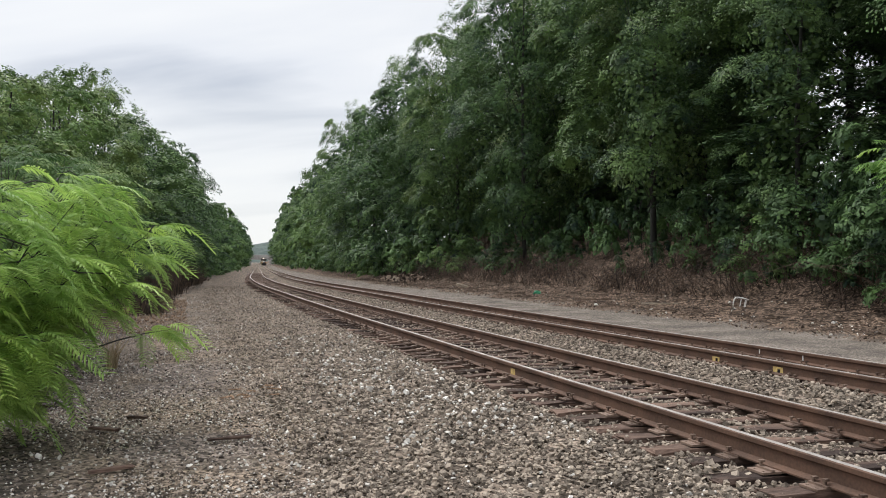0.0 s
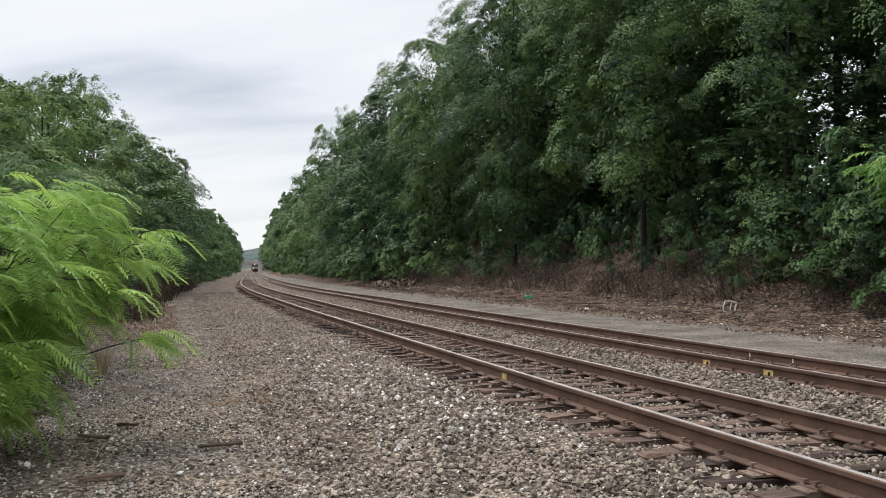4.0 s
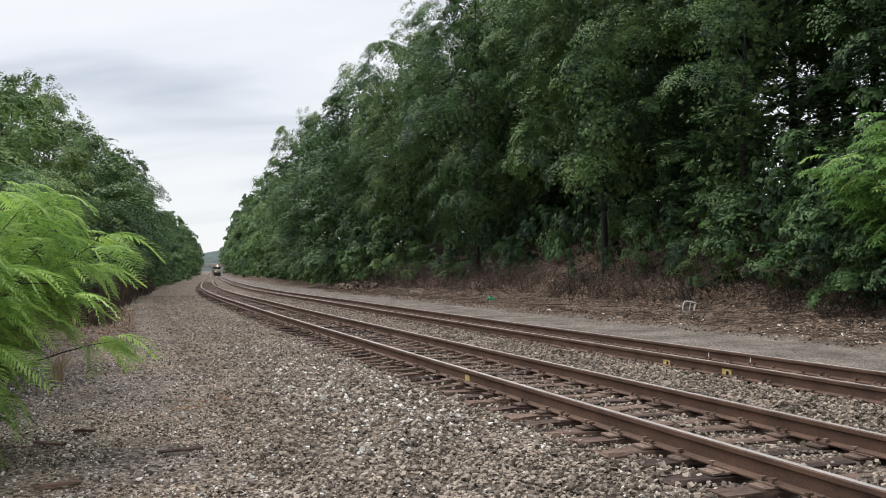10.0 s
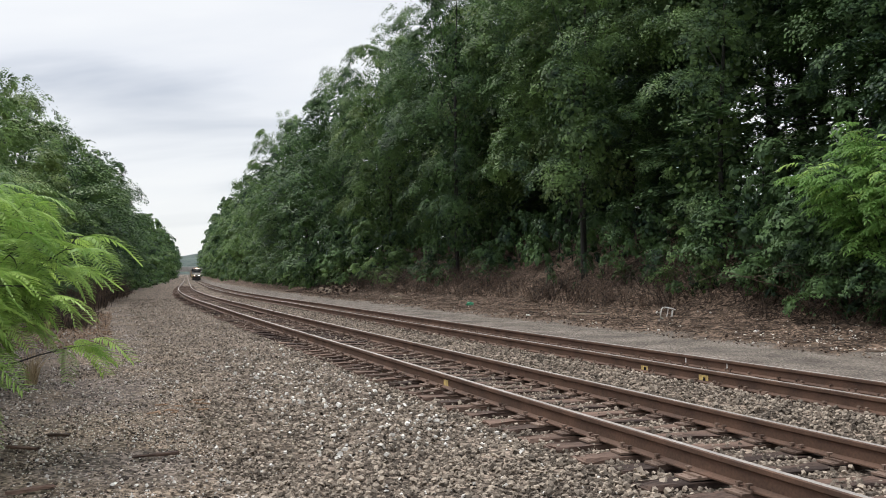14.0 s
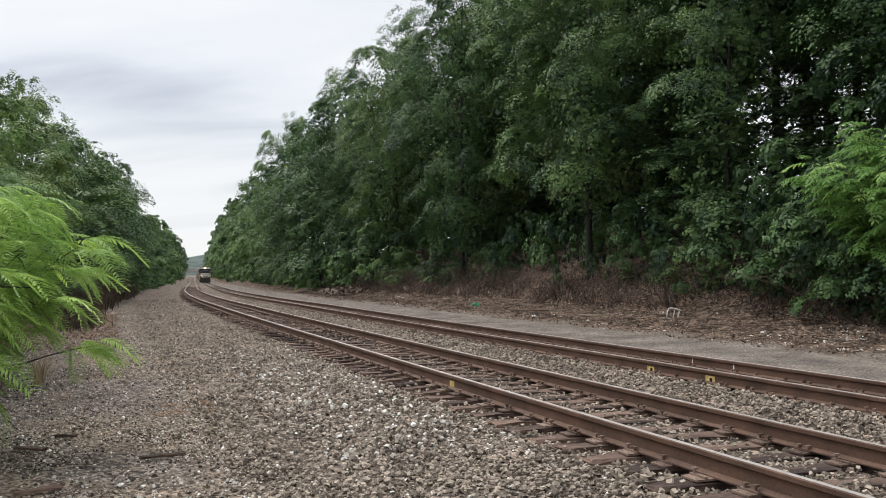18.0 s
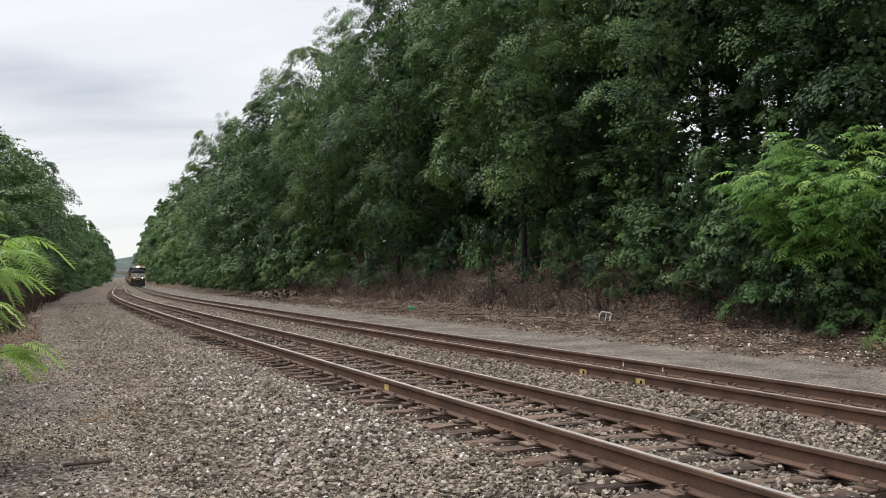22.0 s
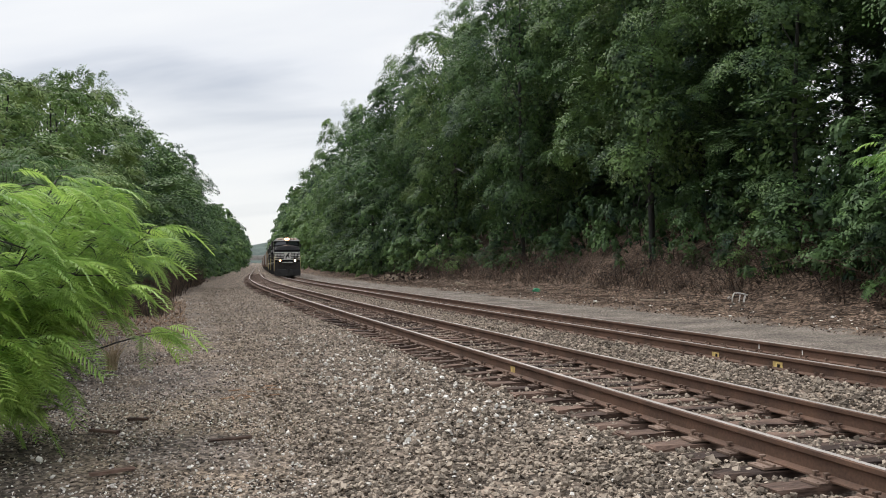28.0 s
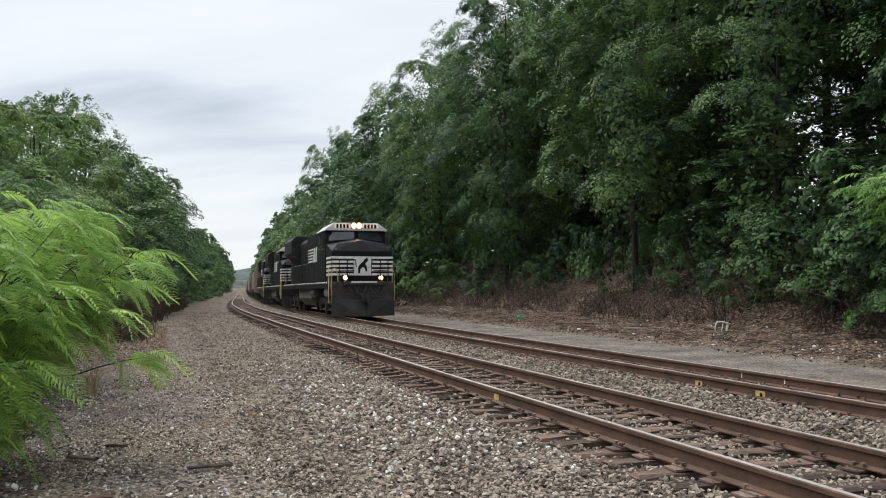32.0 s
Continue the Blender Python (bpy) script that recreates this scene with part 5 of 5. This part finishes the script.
# ---- dead brush, twigs and litter on the bank ----
def brush():
    rng = random.Random(21)
    lines = []
    for _ in range(260):
        s0, o0 = rng.uniform(-6, 62), 12.9 + rng.random() ** 1.5 * 1.9
        way, tall = rng.uniform(-0.9, 0.9), rng.uniform(0.35, 1.5)
        for _ in range(rng.randint(6, 16)):
            p = spot(s0 + rng.gauss(0, 0.55), o0 + rng.gauss(0, 0.25), -0.05)
            h = tall * rng.uniform(0.4, 1.15)
            lean = Vector((rng.gauss(way, 0.55), rng.gauss(-0.2, 0.5), 0))
            bend = Vector((rng.gauss(0, 0.12), rng.gauss(0, 0.12), 0))
            lines.append(([p, p + lean * 0.25 * h + bend + Vector((0, 0, h * 0.55)), p + lean * 0.7 * h + Vector((0, 0, h * rng.uniform(0.7, 1.0))), p + lean * 1.2 * h + bend + Vector((0, 0, h * rng.uniform(0.3, 0.9)))], [0.013, 0.010, 0.007, 0.003], 3))
    tagged(link("dead_brush", tubes_mesh("dead_brush", lines, TWIG), None), "brown dead brush and vines under the trees", "brush", kind="stuff")
    lines = []
    for _ in range(2600):
        s = rng.uniform(-10, 66)
        o = 9.9 + rng.random() ** 0.7 * 3.4
        p = spot(s, o, 0.02)
        a = rng.uniform(0, 6.283)
        d = Vector((math.cos(a), math.sin(a), 0)) * rng.uniform(0.08, 0.45)
        lines.append(([p - d, p + Vector((0, 0, rng.uniform(0.0, 0.06))), p + d + Vector((0, 0, rng.uniform(-0.01, 0.08)))], [0.006, 0.010, 0.004], 3))
    tagged(link("fallen_twigs", tubes_mesh("fallen_twigs", lines, TWIG), None), "brown fallen twigs and stalks on the bank", "twigs", kind="stuff")
    lines = []
    for _ in range(330):
        s0 = 9 + 62 * rng.random() ** 1.2
        o0 = -5.2 + min(s0, 80) * 0.014 - rng.random() * 1.5
        way, tall = rng.uniform(-0.5, 0.5), rng.uniform(0.5, 1.1) + 1.0 * (24 < s0 < 60)
        for _ in range(rng.randint(6, 13)):
            p = spot(s0 + rng.gauss(0, 0.5), o0 + rng.gauss(0, 0.25), -0.05)
            h = tall * rng.uniform(0.4, 1.15)
            lean = Vector((rng.gauss(way, 0.4), rng.gauss(0, 0.4), 0))
            lines.append(([p, p + lean * 0.3 * h + Vector((0, 0, h * 0.6)), p + lean * 0.8 * h + Vector((0, 0, h * rng.uniform(0.6, 1.0)))], [0.014, 0.010, 0.003], 3))
    tagged(link("dead_brush", tubes_mesh("dead_brush", lines, TWIG), None), "brown dead brush along the edge of the gravel", "brush", kind="stuff")


brush()
RUBBLE = material("brown_rubble", (0.060, 0.043, 0.034), (0.31, 0.232, 0.180), 0.9, scale=4, fine=40, bump=0.3, depth=0.01, rand="island", spread=0.35, spec=0.2)
stones("bank_rubble", "small stones and rubble along the bank edge", 6500, (-12, 50), (9.3, 13.2), 0.050, RUBBLE, 12, None)
stones("rubble_heap", "heap of broken brown rubble and timber on the bank", 700, (43, 58), (10.6, 13.6), 0.20, RUBBLE, 14, None, 0.6, 0.25)
stones("bank_scraps", "pale chips and torn scraps scattered by the road edge", 240, (-8, -2.5), (9.9, 12.2), 0.05, STONE_PALE, 16, None, 0.3, 0.2, True)
stones("bank_scraps", "pale scraps and stones strewn on the bank", 170, (-12, 45), (9.4, 12.8), 0.055, STONE_PALE, 13, None)


def grass_tuft(s, o, count, h, label, mat, seed):
    rng = random.Random(seed)
    c = spot(s, o, -0.03)
    lines = []
    for _ in range(count):
        a, r = rng.uniform(0, 6.283), rng.random() * 0.09
        p = c + Vector((r * math.cos(a), r * math.sin(a), 0))
        lean = Vector((math.cos(a), math.sin(a), 0)) * rng.uniform(0.02, 0.42) * h
        t = h * rng.uniform(0.6, 1.1)
        lines.append(([p, p + lean * 0.3 + Vector((0, 0, t * 0.6)), p + lean + Vector((0, 0, t))], [0.004, 0.0035, 0.001], 3))
    tagged(link("grass_tuft", tubes_mesh("grass_tuft", lines, mat), None), label, "grass", "grass tufts")


GREENGRASS = material("green_grass", (0.05, 0.10, 0.02), (0.14, 0.22, 0.06), 0.8, scale=5, fine=30, bump=0, rand="island", spread=0.3, translucent=0.2)
grass_tuft(-4.7, -5.50, 80, 0.62, "dry straw-coloured grass tuft beside the bush", DRYGRASS, 1)
for i, (s, o, h) in enumerate(((-2.4, -6.3, 0.35), (9.0, -6.0, 0.5), (12.5, -5.7, 0.35))):
    grass_tuft(s, o, 50, h, "dry pale grass tuft at the gravel edge", DRYGRASS, 3 + i)
for i, (s, o, h) in enumerate(((13.5, -6.2, 0.7), (15.5, -5.9, 0.6), (18, -6.0, 0.7), (21, -5.8, 0.6), (17, -6.6, 0.9))):
    grass_tuft(s, o, 90, h, "green weeds at the foot of the trees", GREENGRASS, 13 + i)

PLASTIC = material("white_plastic", (0.62, 0.61, 0.58), (0.82, 0.81, 0.78), 0.4, scale=6, fine=30, bump=0.03, depth=0.002)
GREENBAG = material("green_plastic", (0.01, 0.16, 0.07), (0.03, 0.32, 0.16), 0.3, scale=8, fine=30, bump=0.1, depth=0.004)
PALEWOOD = material("weathered_wood", (0.24, 0.19, 0.14), (0.50, 0.43, 0.34), 0.85, scale=5, fine=40, bump=0.3, depth=0.004, stretch=(1, 0.2, 1))
BARKCHIP = material("rusty_bark", (0.13, 0.08, 0.05), (0.30, 0.19, 0.12), 0.9, scale=9, fine=50, bump=0.3, depth=0.004, rand="island", spread=0.3)

stones("leaf_litter", "rusty-brown dead leaves at the gravel edge", 9000, (2, 20), (-7.0, -4.2), 0.045, BARKCHIP, 15, None, 0.3, 0.2, True)


def plastic_chair(m):
    c = tagged(empty("plastic_chair", m), "broken white plastic garden chair lying on its side", "chair")
    seat = part("seat", box(bmesh.new(), -0.22, 0.22, -0.21, -0.13, 0.40, 0.425, 0.010), PLASTIC, c)
    part("slat", box(bmesh.new(), -0.22, 0.22, 0.02, 0.06, 0.402, 0.422, 0.008), PLASTIC, seat)
    rod("backrest", c, PLASTIC, [(-0.24, 0.22, 0.42), (-0.25, 0.27, 0.70), (-0.16, 0.30, 0.82), (0.0, 0.31, 0.85), (0.16, 0.30, 0.82), (0.25, 0.27, 0.70), (0.24, 0.22, 0.42)], 0.028, 8)
    for sx in (-1, 1):
        for y, z in ((-0.21, 0.62), (0.22, 0.66)):
            rod("leg", c, PLASTIC, [(sx * 0.29, y * 1.2, 0.0), (sx * 0.25, y, 0.42), (sx * 0.27, y, z)], 0.026, 8)
        rod("armrest", c, PLASTIC, [(sx * 0.27, -0.22, 0.62), (sx * 0.28, 0.0, 0.64), (sx * 0.27, 0.23, 0.66)], 0.028, 8)


cp = Vector((5.09, 27.08, spot(2.5, 11.96).z))
plastic_chair(Matrix.Translation(cp + Vector((0.05, -0.1, 0.15))) @ Matrix.Rotation(radians(12), 4, "Z") @ Matrix.Rotation(radians(-78), 4, "Y") @ Matrix.Rotation(radians(62), 4, "X") @ Matrix.Translation((0, 0, -0.42)) @ Matrix.Scale(0.66, 4))


def lump(name, s, o, size, mat, label, category, seed, flat=0.6):
    rng = random.Random(seed)
    bm = bmesh.new()
    bmesh.ops.create_icosphere(bm, subdivisions=3, radius=1.0)
    for v in bm.verts:
        n = noise.noise(v.co * 1.8 + Vector((seed, 0, 0))) * 0.35 + noise.noise(v.co * 5 + Vector((0, seed, 0))) * 0.14
        v.co = v.co * (1 + n)
        v.co = Vector((v.co.x * size, v.co.y * size * 0.75, v.co.z * size * flat))
    p = spot(s, o, size * flat * 0.55)
    ob = tagged(part(name, bm, mat), label, category)
    ob.matrix_basis = Matrix.Translation(p) @ Matrix.Rotation(rng.uniform(0, 6), 4, "Z")
    return ob


lump("plastic_bag", 17.2, 11.5, 0.20, GREENBAG, "crumpled bright green plastic bag on the bank", "bag", 2)
lump("paper_scrap", 9.0, 10.4, 0.10, PLASTIC, "crumpled white paper scrap by the road", "litter", 3, 0.4)
lump("paper_scrap", 3.6, 12.4, 0.11, PLASTIC, "crumpled white paper scrap on the bank", "litter", 4, 0.4)
lump("paper_scrap", 5.4, 10.6, 0.07, PLASTIC, "small white scrap beside the road", "litter", 5, 0.4)
lump("paper_scrap", -2.0, 11.4, 0.09, PLASTIC, "small white scrap beside the road", "litter", 6, 0.4)


def board(s, o, length, w, th, turn, label, mat=None, name="board", lift=0.0, tip=0.0):
    bm = bmesh.new()
    box(bm, -length / 2, length / 2, -w / 2, w / 2, 0, th, 0.006)
    bmesh.ops.subdivide_edges(bm, edges=[e for e in bm.edges if abs(e.verts[0].co.x - e.verts[1].co.x) > length * 0.5], cuts=4)
    rng = random.Random(int(s * 10))
    for v in bm.verts:
        v.co += Vector((rng.uniform(-0.02, 0.02), rng.uniform(-0.008, 0.008), rng.uniform(-0.004, 0.006)))
    ob = tagged(part(name, bm, mat or PALEWOOD), label, "wood")
    ob.matrix_basis = Matrix.Translation(spot(s, o, 0.03 + lift)) @ Matrix.Rotation(turn, 4, "Z") @ Matrix.Rotation(tip, 4, "Y")


board(4.8, -3.25, 0.66, 0.07, 0.03, 0.08, "pale weathered stick lying on the gravel", name="stick")
board(10.5, 11.4, 2.0, 0.05, 0.04, 0.05, "brown fallen branch lying on the bank", TWIG, name="fallen_branch", lift=0.03)
board(6.0, 11.6, 1.8, 0.04, 0.04, 0.15, "pale fallen branch lying on the bank", name="fallen_branch", lift=0.04)
for i, (s, o, L, t) in enumerate(((48, 11.6, 1.3, 0.4), (49.5, 11.9, 0.9, 1.2), (51, 12.0, 1.0, -0.3), (46.5, 11.2, 0.7, 0.9), (54, 12.0, 1.0, 0.2), (28.5, 11.3, 0.6, 0.5), (29.2, 11.5, 0.8, -0.4))):
    board(s, o, L, 0.16, 0.12, t, "broken pale timber dumped on the bank", name="broken_timber", lift=0.05, tip=0.2)
rng0 = random.Random(31)
for i in range(14):
    board(-8.0 + rng0.uniform(-0.5, 0.5), -3.5 + rng0.uniform(-0.4, 0.4), rng0.uniform(0.06, 0.20), 0.018, 0.012, rng0.uniform(0, 3), "rusty-brown bark chip on the gravel", BARKCHIP, "bark_chip")
for s, o, L, t in ((-8.6, -6.0, 0.30, 0.3), (-10.2, -5.2, 0.36, -0.2), (-11.0, -4.0, 0.40, 0.6), (-9.6, -4.9, 0.22, 0.1), (-12.0, -5.0, 0.34, 0.8)):
    board(s, o, L, 0.05, 0.025, t, "dark rotten wood piece on the gravel", TIE, "rotten_wood")
board(-3.0, -5.1, 0.03, 0.03, 0.5, 0.2, "short pale stake at the edge of the bush", name="stake")

# painted marks on the rails
paint_mark(track_near, -8.5, -0.014, -0.150, -0.045, 0.16, "faded yellow paint on the rail web")
paint_mark(track_far, -8.2, FAR_TRACK - 0.014, -0.145, -0.030, 0.18, "orange-yellow paint mark with an unreadable bar")
paint_mark(track_far, -9.62, FAR_TRACK - 0.014, -0.150, -0.020, 0.20, "yellow paint mark with an unreadable bar")
for s in (-9.64, -8.22):
    paint_mark(track_far, s, FAR_TRACK - 0.018, -0.10, -0.05, 0.05, "dark unreadable bar", BLACK)
for s in (-7.3, -8.35):
    paint_mark(track_far, s, FAR_TRACK + GAUGE - 0.014, -0.13, -0.045, 0.024, "pale paint line across the rail web", WHITE)


# ---- far end: road bridge and wooded hill ----
CONCRETE = material("weathered_concrete", (0.28, 0.27, 0.25), (0.46, 0.45, 0.43), 0.85, scale=0.5, fine=6, bump=0.1, depth=0.01)


def road_bridge(s, z, label, half):
    x, y, th = along(s, 2.5)
    b = tagged(empty("road_bridge", Matrix.Translation((float(x), float(y), float(grade(s)) + z)) @ Matrix.Rotation(float(th), 4, "Z")), label, "bridge")
    one_box("deck", b, CONCRETE, -half, half, -4, 4, 0, 0.5)
    one_box("girder", b, CONCRETE, -half, half, -3.6, -3.2, -1.3, 0)
    one_box("girder", b, GRIME, -half, half, 3.2, 3.6, -1.3, 0)
    one_box("parapet", b, CONCRETE, -half, half, -4.1, -3.8, 0.5, 1.5)
    for k in range(5):
        xx = -half * 0.8 + k * half * 0.4
        if abs(xx) > 3.5:
            one_box("pier", b, CONCRETE, xx - 0.5, xx + 0.5, -3, 3, -z - 1, -1.3)
    for sx in (-1, 1):
        one_box("abutment", b, CONCRETE, sx * 9 - 1.2, sx * 9 + 1.2, -3.5, 3.5, -z - 1, -1.3)
    return b


road_bridge(640, 4.9, "pale concrete road bridge across the line far away", 30)
road_bridge(780, 6.8, "second concrete bridge beyond the first", 36)


def far_hill():
    xs = np.linspace(-700, 500, 61)
    rows = np.linspace(0, 1, 16)
    rng = np.random.RandomState(5)
    X, U = np.meshgrid(xs, rows, indexing="ij")
    x0, y0, th = along(1500, 0)
    prof = 34 + 12 * np.sin(xs / 190.0 + 1.0) + 6 * np.sin(xs / 63.0)
    Z = prof[:, None] * np.sin(U * 1.5) + rng.rand(*X.shape) * 5 - 8
    Yl = U * 420
    wx = x0 + X * np.cos(th) - Yl * np.sin(th)
    wy = y0 + X * np.sin(th) + Yl * np.cos(th)
    n, k = X.shape
    idx = np.arange(n * k).reshape(n, k)
    faces = np.stack([idx[:-1, :-1], idx[1:, :-1], idx[1:, 1:], idx[:-1, 1:]], -1).reshape(-1, 4)
    # Paler and bluer than the woods themselves: distance haze is mixed into the colour.
    hillm = material("hazy_far_woods", (0.022, 0.040, 0.034), (0.050, 0.080, 0.068), 0.9, scale=0.02, fine=0.12, bump=0.8, depth=3.0)
    tagged(link("backdrop_hill", raw_mesh("backdrop_hill", np.stack([wx, wy, Z], -1).reshape(-1, 3), faces, hillm, False), None), "distant wooded hill beyond the bridge", "hill", kind="structure")


far_hill()

# ---- birds ----
FEATHER = material("dark_feathers", (0.010, 0.010, 0.012), (0.030, 0.028, 0.028), 0.6, scale=20, fine=80, bump=0)
birds = []


def bird(label, path, phase):
    """A dark bird in parts: body with head and tail, and two wings that beat. path: rows of seconds and place."""
    b = tagged(empty("bird"), label, "bird", "birds over the line")
    part("body", hull([(0, -0.17, 0.01), (0.03, -0.13, 0.03), (-0.03, -0.13, 0.03), (0.045, -0.02, 0), (-0.045, -0.02, 0), (0, -0.02, 0.05), (0, -0.02, -0.05), (0.02, 0.12, 0), (-0.02, 0.12, 0), (0.05, 0.22, 0.0), (-0.05, 0.22, 0.0), (0, 0.2, 0.015)]), FEATHER, b)
    wings = []
    for sx in (-1, 1):
        w = part("wing", hull([(0, -0.08, 0), (0, 0.07, 0), (sx * 0.20, -0.11, 0.01), (sx * 0.22, 0.06, 0.0), (sx * 0.40, 0.02, 0), (sx * 0.38, 0.06, 0), (sx * 0.1, -0.02, 0.018)]), FEATHER, b)
        wings.append((w, sx, Matrix.Translation((sx * 0.03, 0, 0.02))))
    (t0, a), (t1, _), (t2, z), (t3, _) = path[0], path[1], path[-2], path[-1]
    path = [(t0, a), (t1, a), *path[2:-2], (t2, z), (t3, z)]
    birds.append((b, wings, path, phase))


def under(s, o):
    """A resting place on the ground beneath the trees."""
    return tuple(spot(s, o, 0.03))


def fly():
    for b, wings, path, phase in birds:
        rows = []
        for i, (t, p) in enumerate(path):
            q = path[min(i + 1, len(path) - 1)][1]
            o = path[max(i - 1, 0)][1]
            d = Vector(q) - Vector(o)
            rows.append((t, pose(*p, 0, 0, math.degrees(math.atan2(-d.x, d.y)) + 180)))
        walk(b, rows)
        t0, t1 = path[1][0], path[-2][0]
        for w, sx, home in wings:
            keys = [(0.0, home @ Matrix.Rotation(sx * 0.9, 4, "Y"))]
            t, k = t0, phase
            while t < t1:
                keys.append((t, home @ Matrix.Rotation(sx * (-0.75 if k % 2 else 0.5), 4, "Y")))
                t += 0.1
                k += 1
            keys += [(t1 + 0.1, home @ Matrix.Rotation(sx * 0.9, 4, "Y")), (32.0, home @ Matrix.Rotation(sx * 0.9, 4, "Y"))]
            walk(w, keys)


bird("small dark bird with beating wings above the line", [(0.0, under(46, 17.5)), (25.0, under(46, 17.5)), (25.8, (-20.9, 56.2, 6.9)), (25.9, (-22.3, 55.7, 7.1)), (26.0, (-23.7, 55.1, 7.4)),
     (26.1, (-25.1, 54.5, 8.0)), (26.8, under(44, -11)), (32.0, under(44, -11))], 0)
bird("small dark bird flying low over the line", [(0.0, under(56, 17.5)), (24.9, under(56, 17.5)), (25.7, (-23.3, 66.0, 4.9)), (25.8, (-25.4, 65.2, 5.2)), (25.9, (-27.8, 64.3, 5.8)),
     (26.5, under(54, -11)), (32.0, under(54, -11))], 1)
bird("dark bird with beating wings above the line", [(0.0, under(20, 17.5)), (27.2, under(20, 17.5)), (28.5, (-12.2, 29.6, 7.7)), (28.6, (-13.5, 29.0, 8.0)), (28.7, (-14.7, 28.4, 8.3)),
     (28.9, (-17.2, 27.0, 8.6)), (29.0, (-18.3, 26.3, 8.8)), (29.6, under(14, -12)), (32.0, under(14, -12))], 0)
bird("dark bird gliding above the line", [(0.0, under(30, 17.5)), (27.6, under(30, 17.5)), (28.5, (-14.0, 42.8, 8.1)), (28.6, (-15.7, 42.2, 8.3)), (28.7, (-17.5, 41.4, 8.6)),
     (28.8, (-19.5, 40.6, 8.9)), (28.9, (-21.2, 39.7, 9.2)), (29.4, under(30, -12)), (32.0, under(30, -12))], 1)
bird("far dark bird high above the line", [(0.0, under(84, 18)), (26.2, under(84, 18)), (28.5, (-26.6, 86.0, 20.2)), (28.6, (-27.6, 85.7, 20.5)), (28.8, (-29.4, 85.1, 21.3)),
     (29.1, (-32.3, 84.0, 22.3)), (29.3, (-34.2, 83.3, 23.2)), (30.2, (-43.0, 79.8, 21.0)), (31.2, under(76, -11)), (32.0, under(76, -11))], 0)



def motions():
    for v, behind, length in train:
        rows = []
        for i in range(0, 65):
            t = i * 0.5
            a, b = front_station(t) + behind + length * 0.2, front_station(t) + behind + length * 0.8
            xa, ya, _ = along(a, TRAIN_O)
            xb, yb, _ = along(b, TRAIN_O)
            pa, pb = Vector((float(xa), float(ya), float(grade(a)))), Vector((float(xb), float(yb), float(grade(b))))
            d = (pb - pa).normalized()
            yaw = math.degrees(math.atan2(-d.x, d.y))
            p = pa - d * length * 0.2
            rows.append((t, pose(p.x, p.y, p.z - 0.03, math.degrees(math.asin(d.z)), 0, yaw)))
        walk(v, rows)
    for w, home in turning:
        start = front_station(0.0)
        walk(w, [(i / 30, home @ Matrix.Rotation((start - front_station(i / 30)) / 0.52, 4, "X")) for i in range(0, 961)])
    fly()


motions()
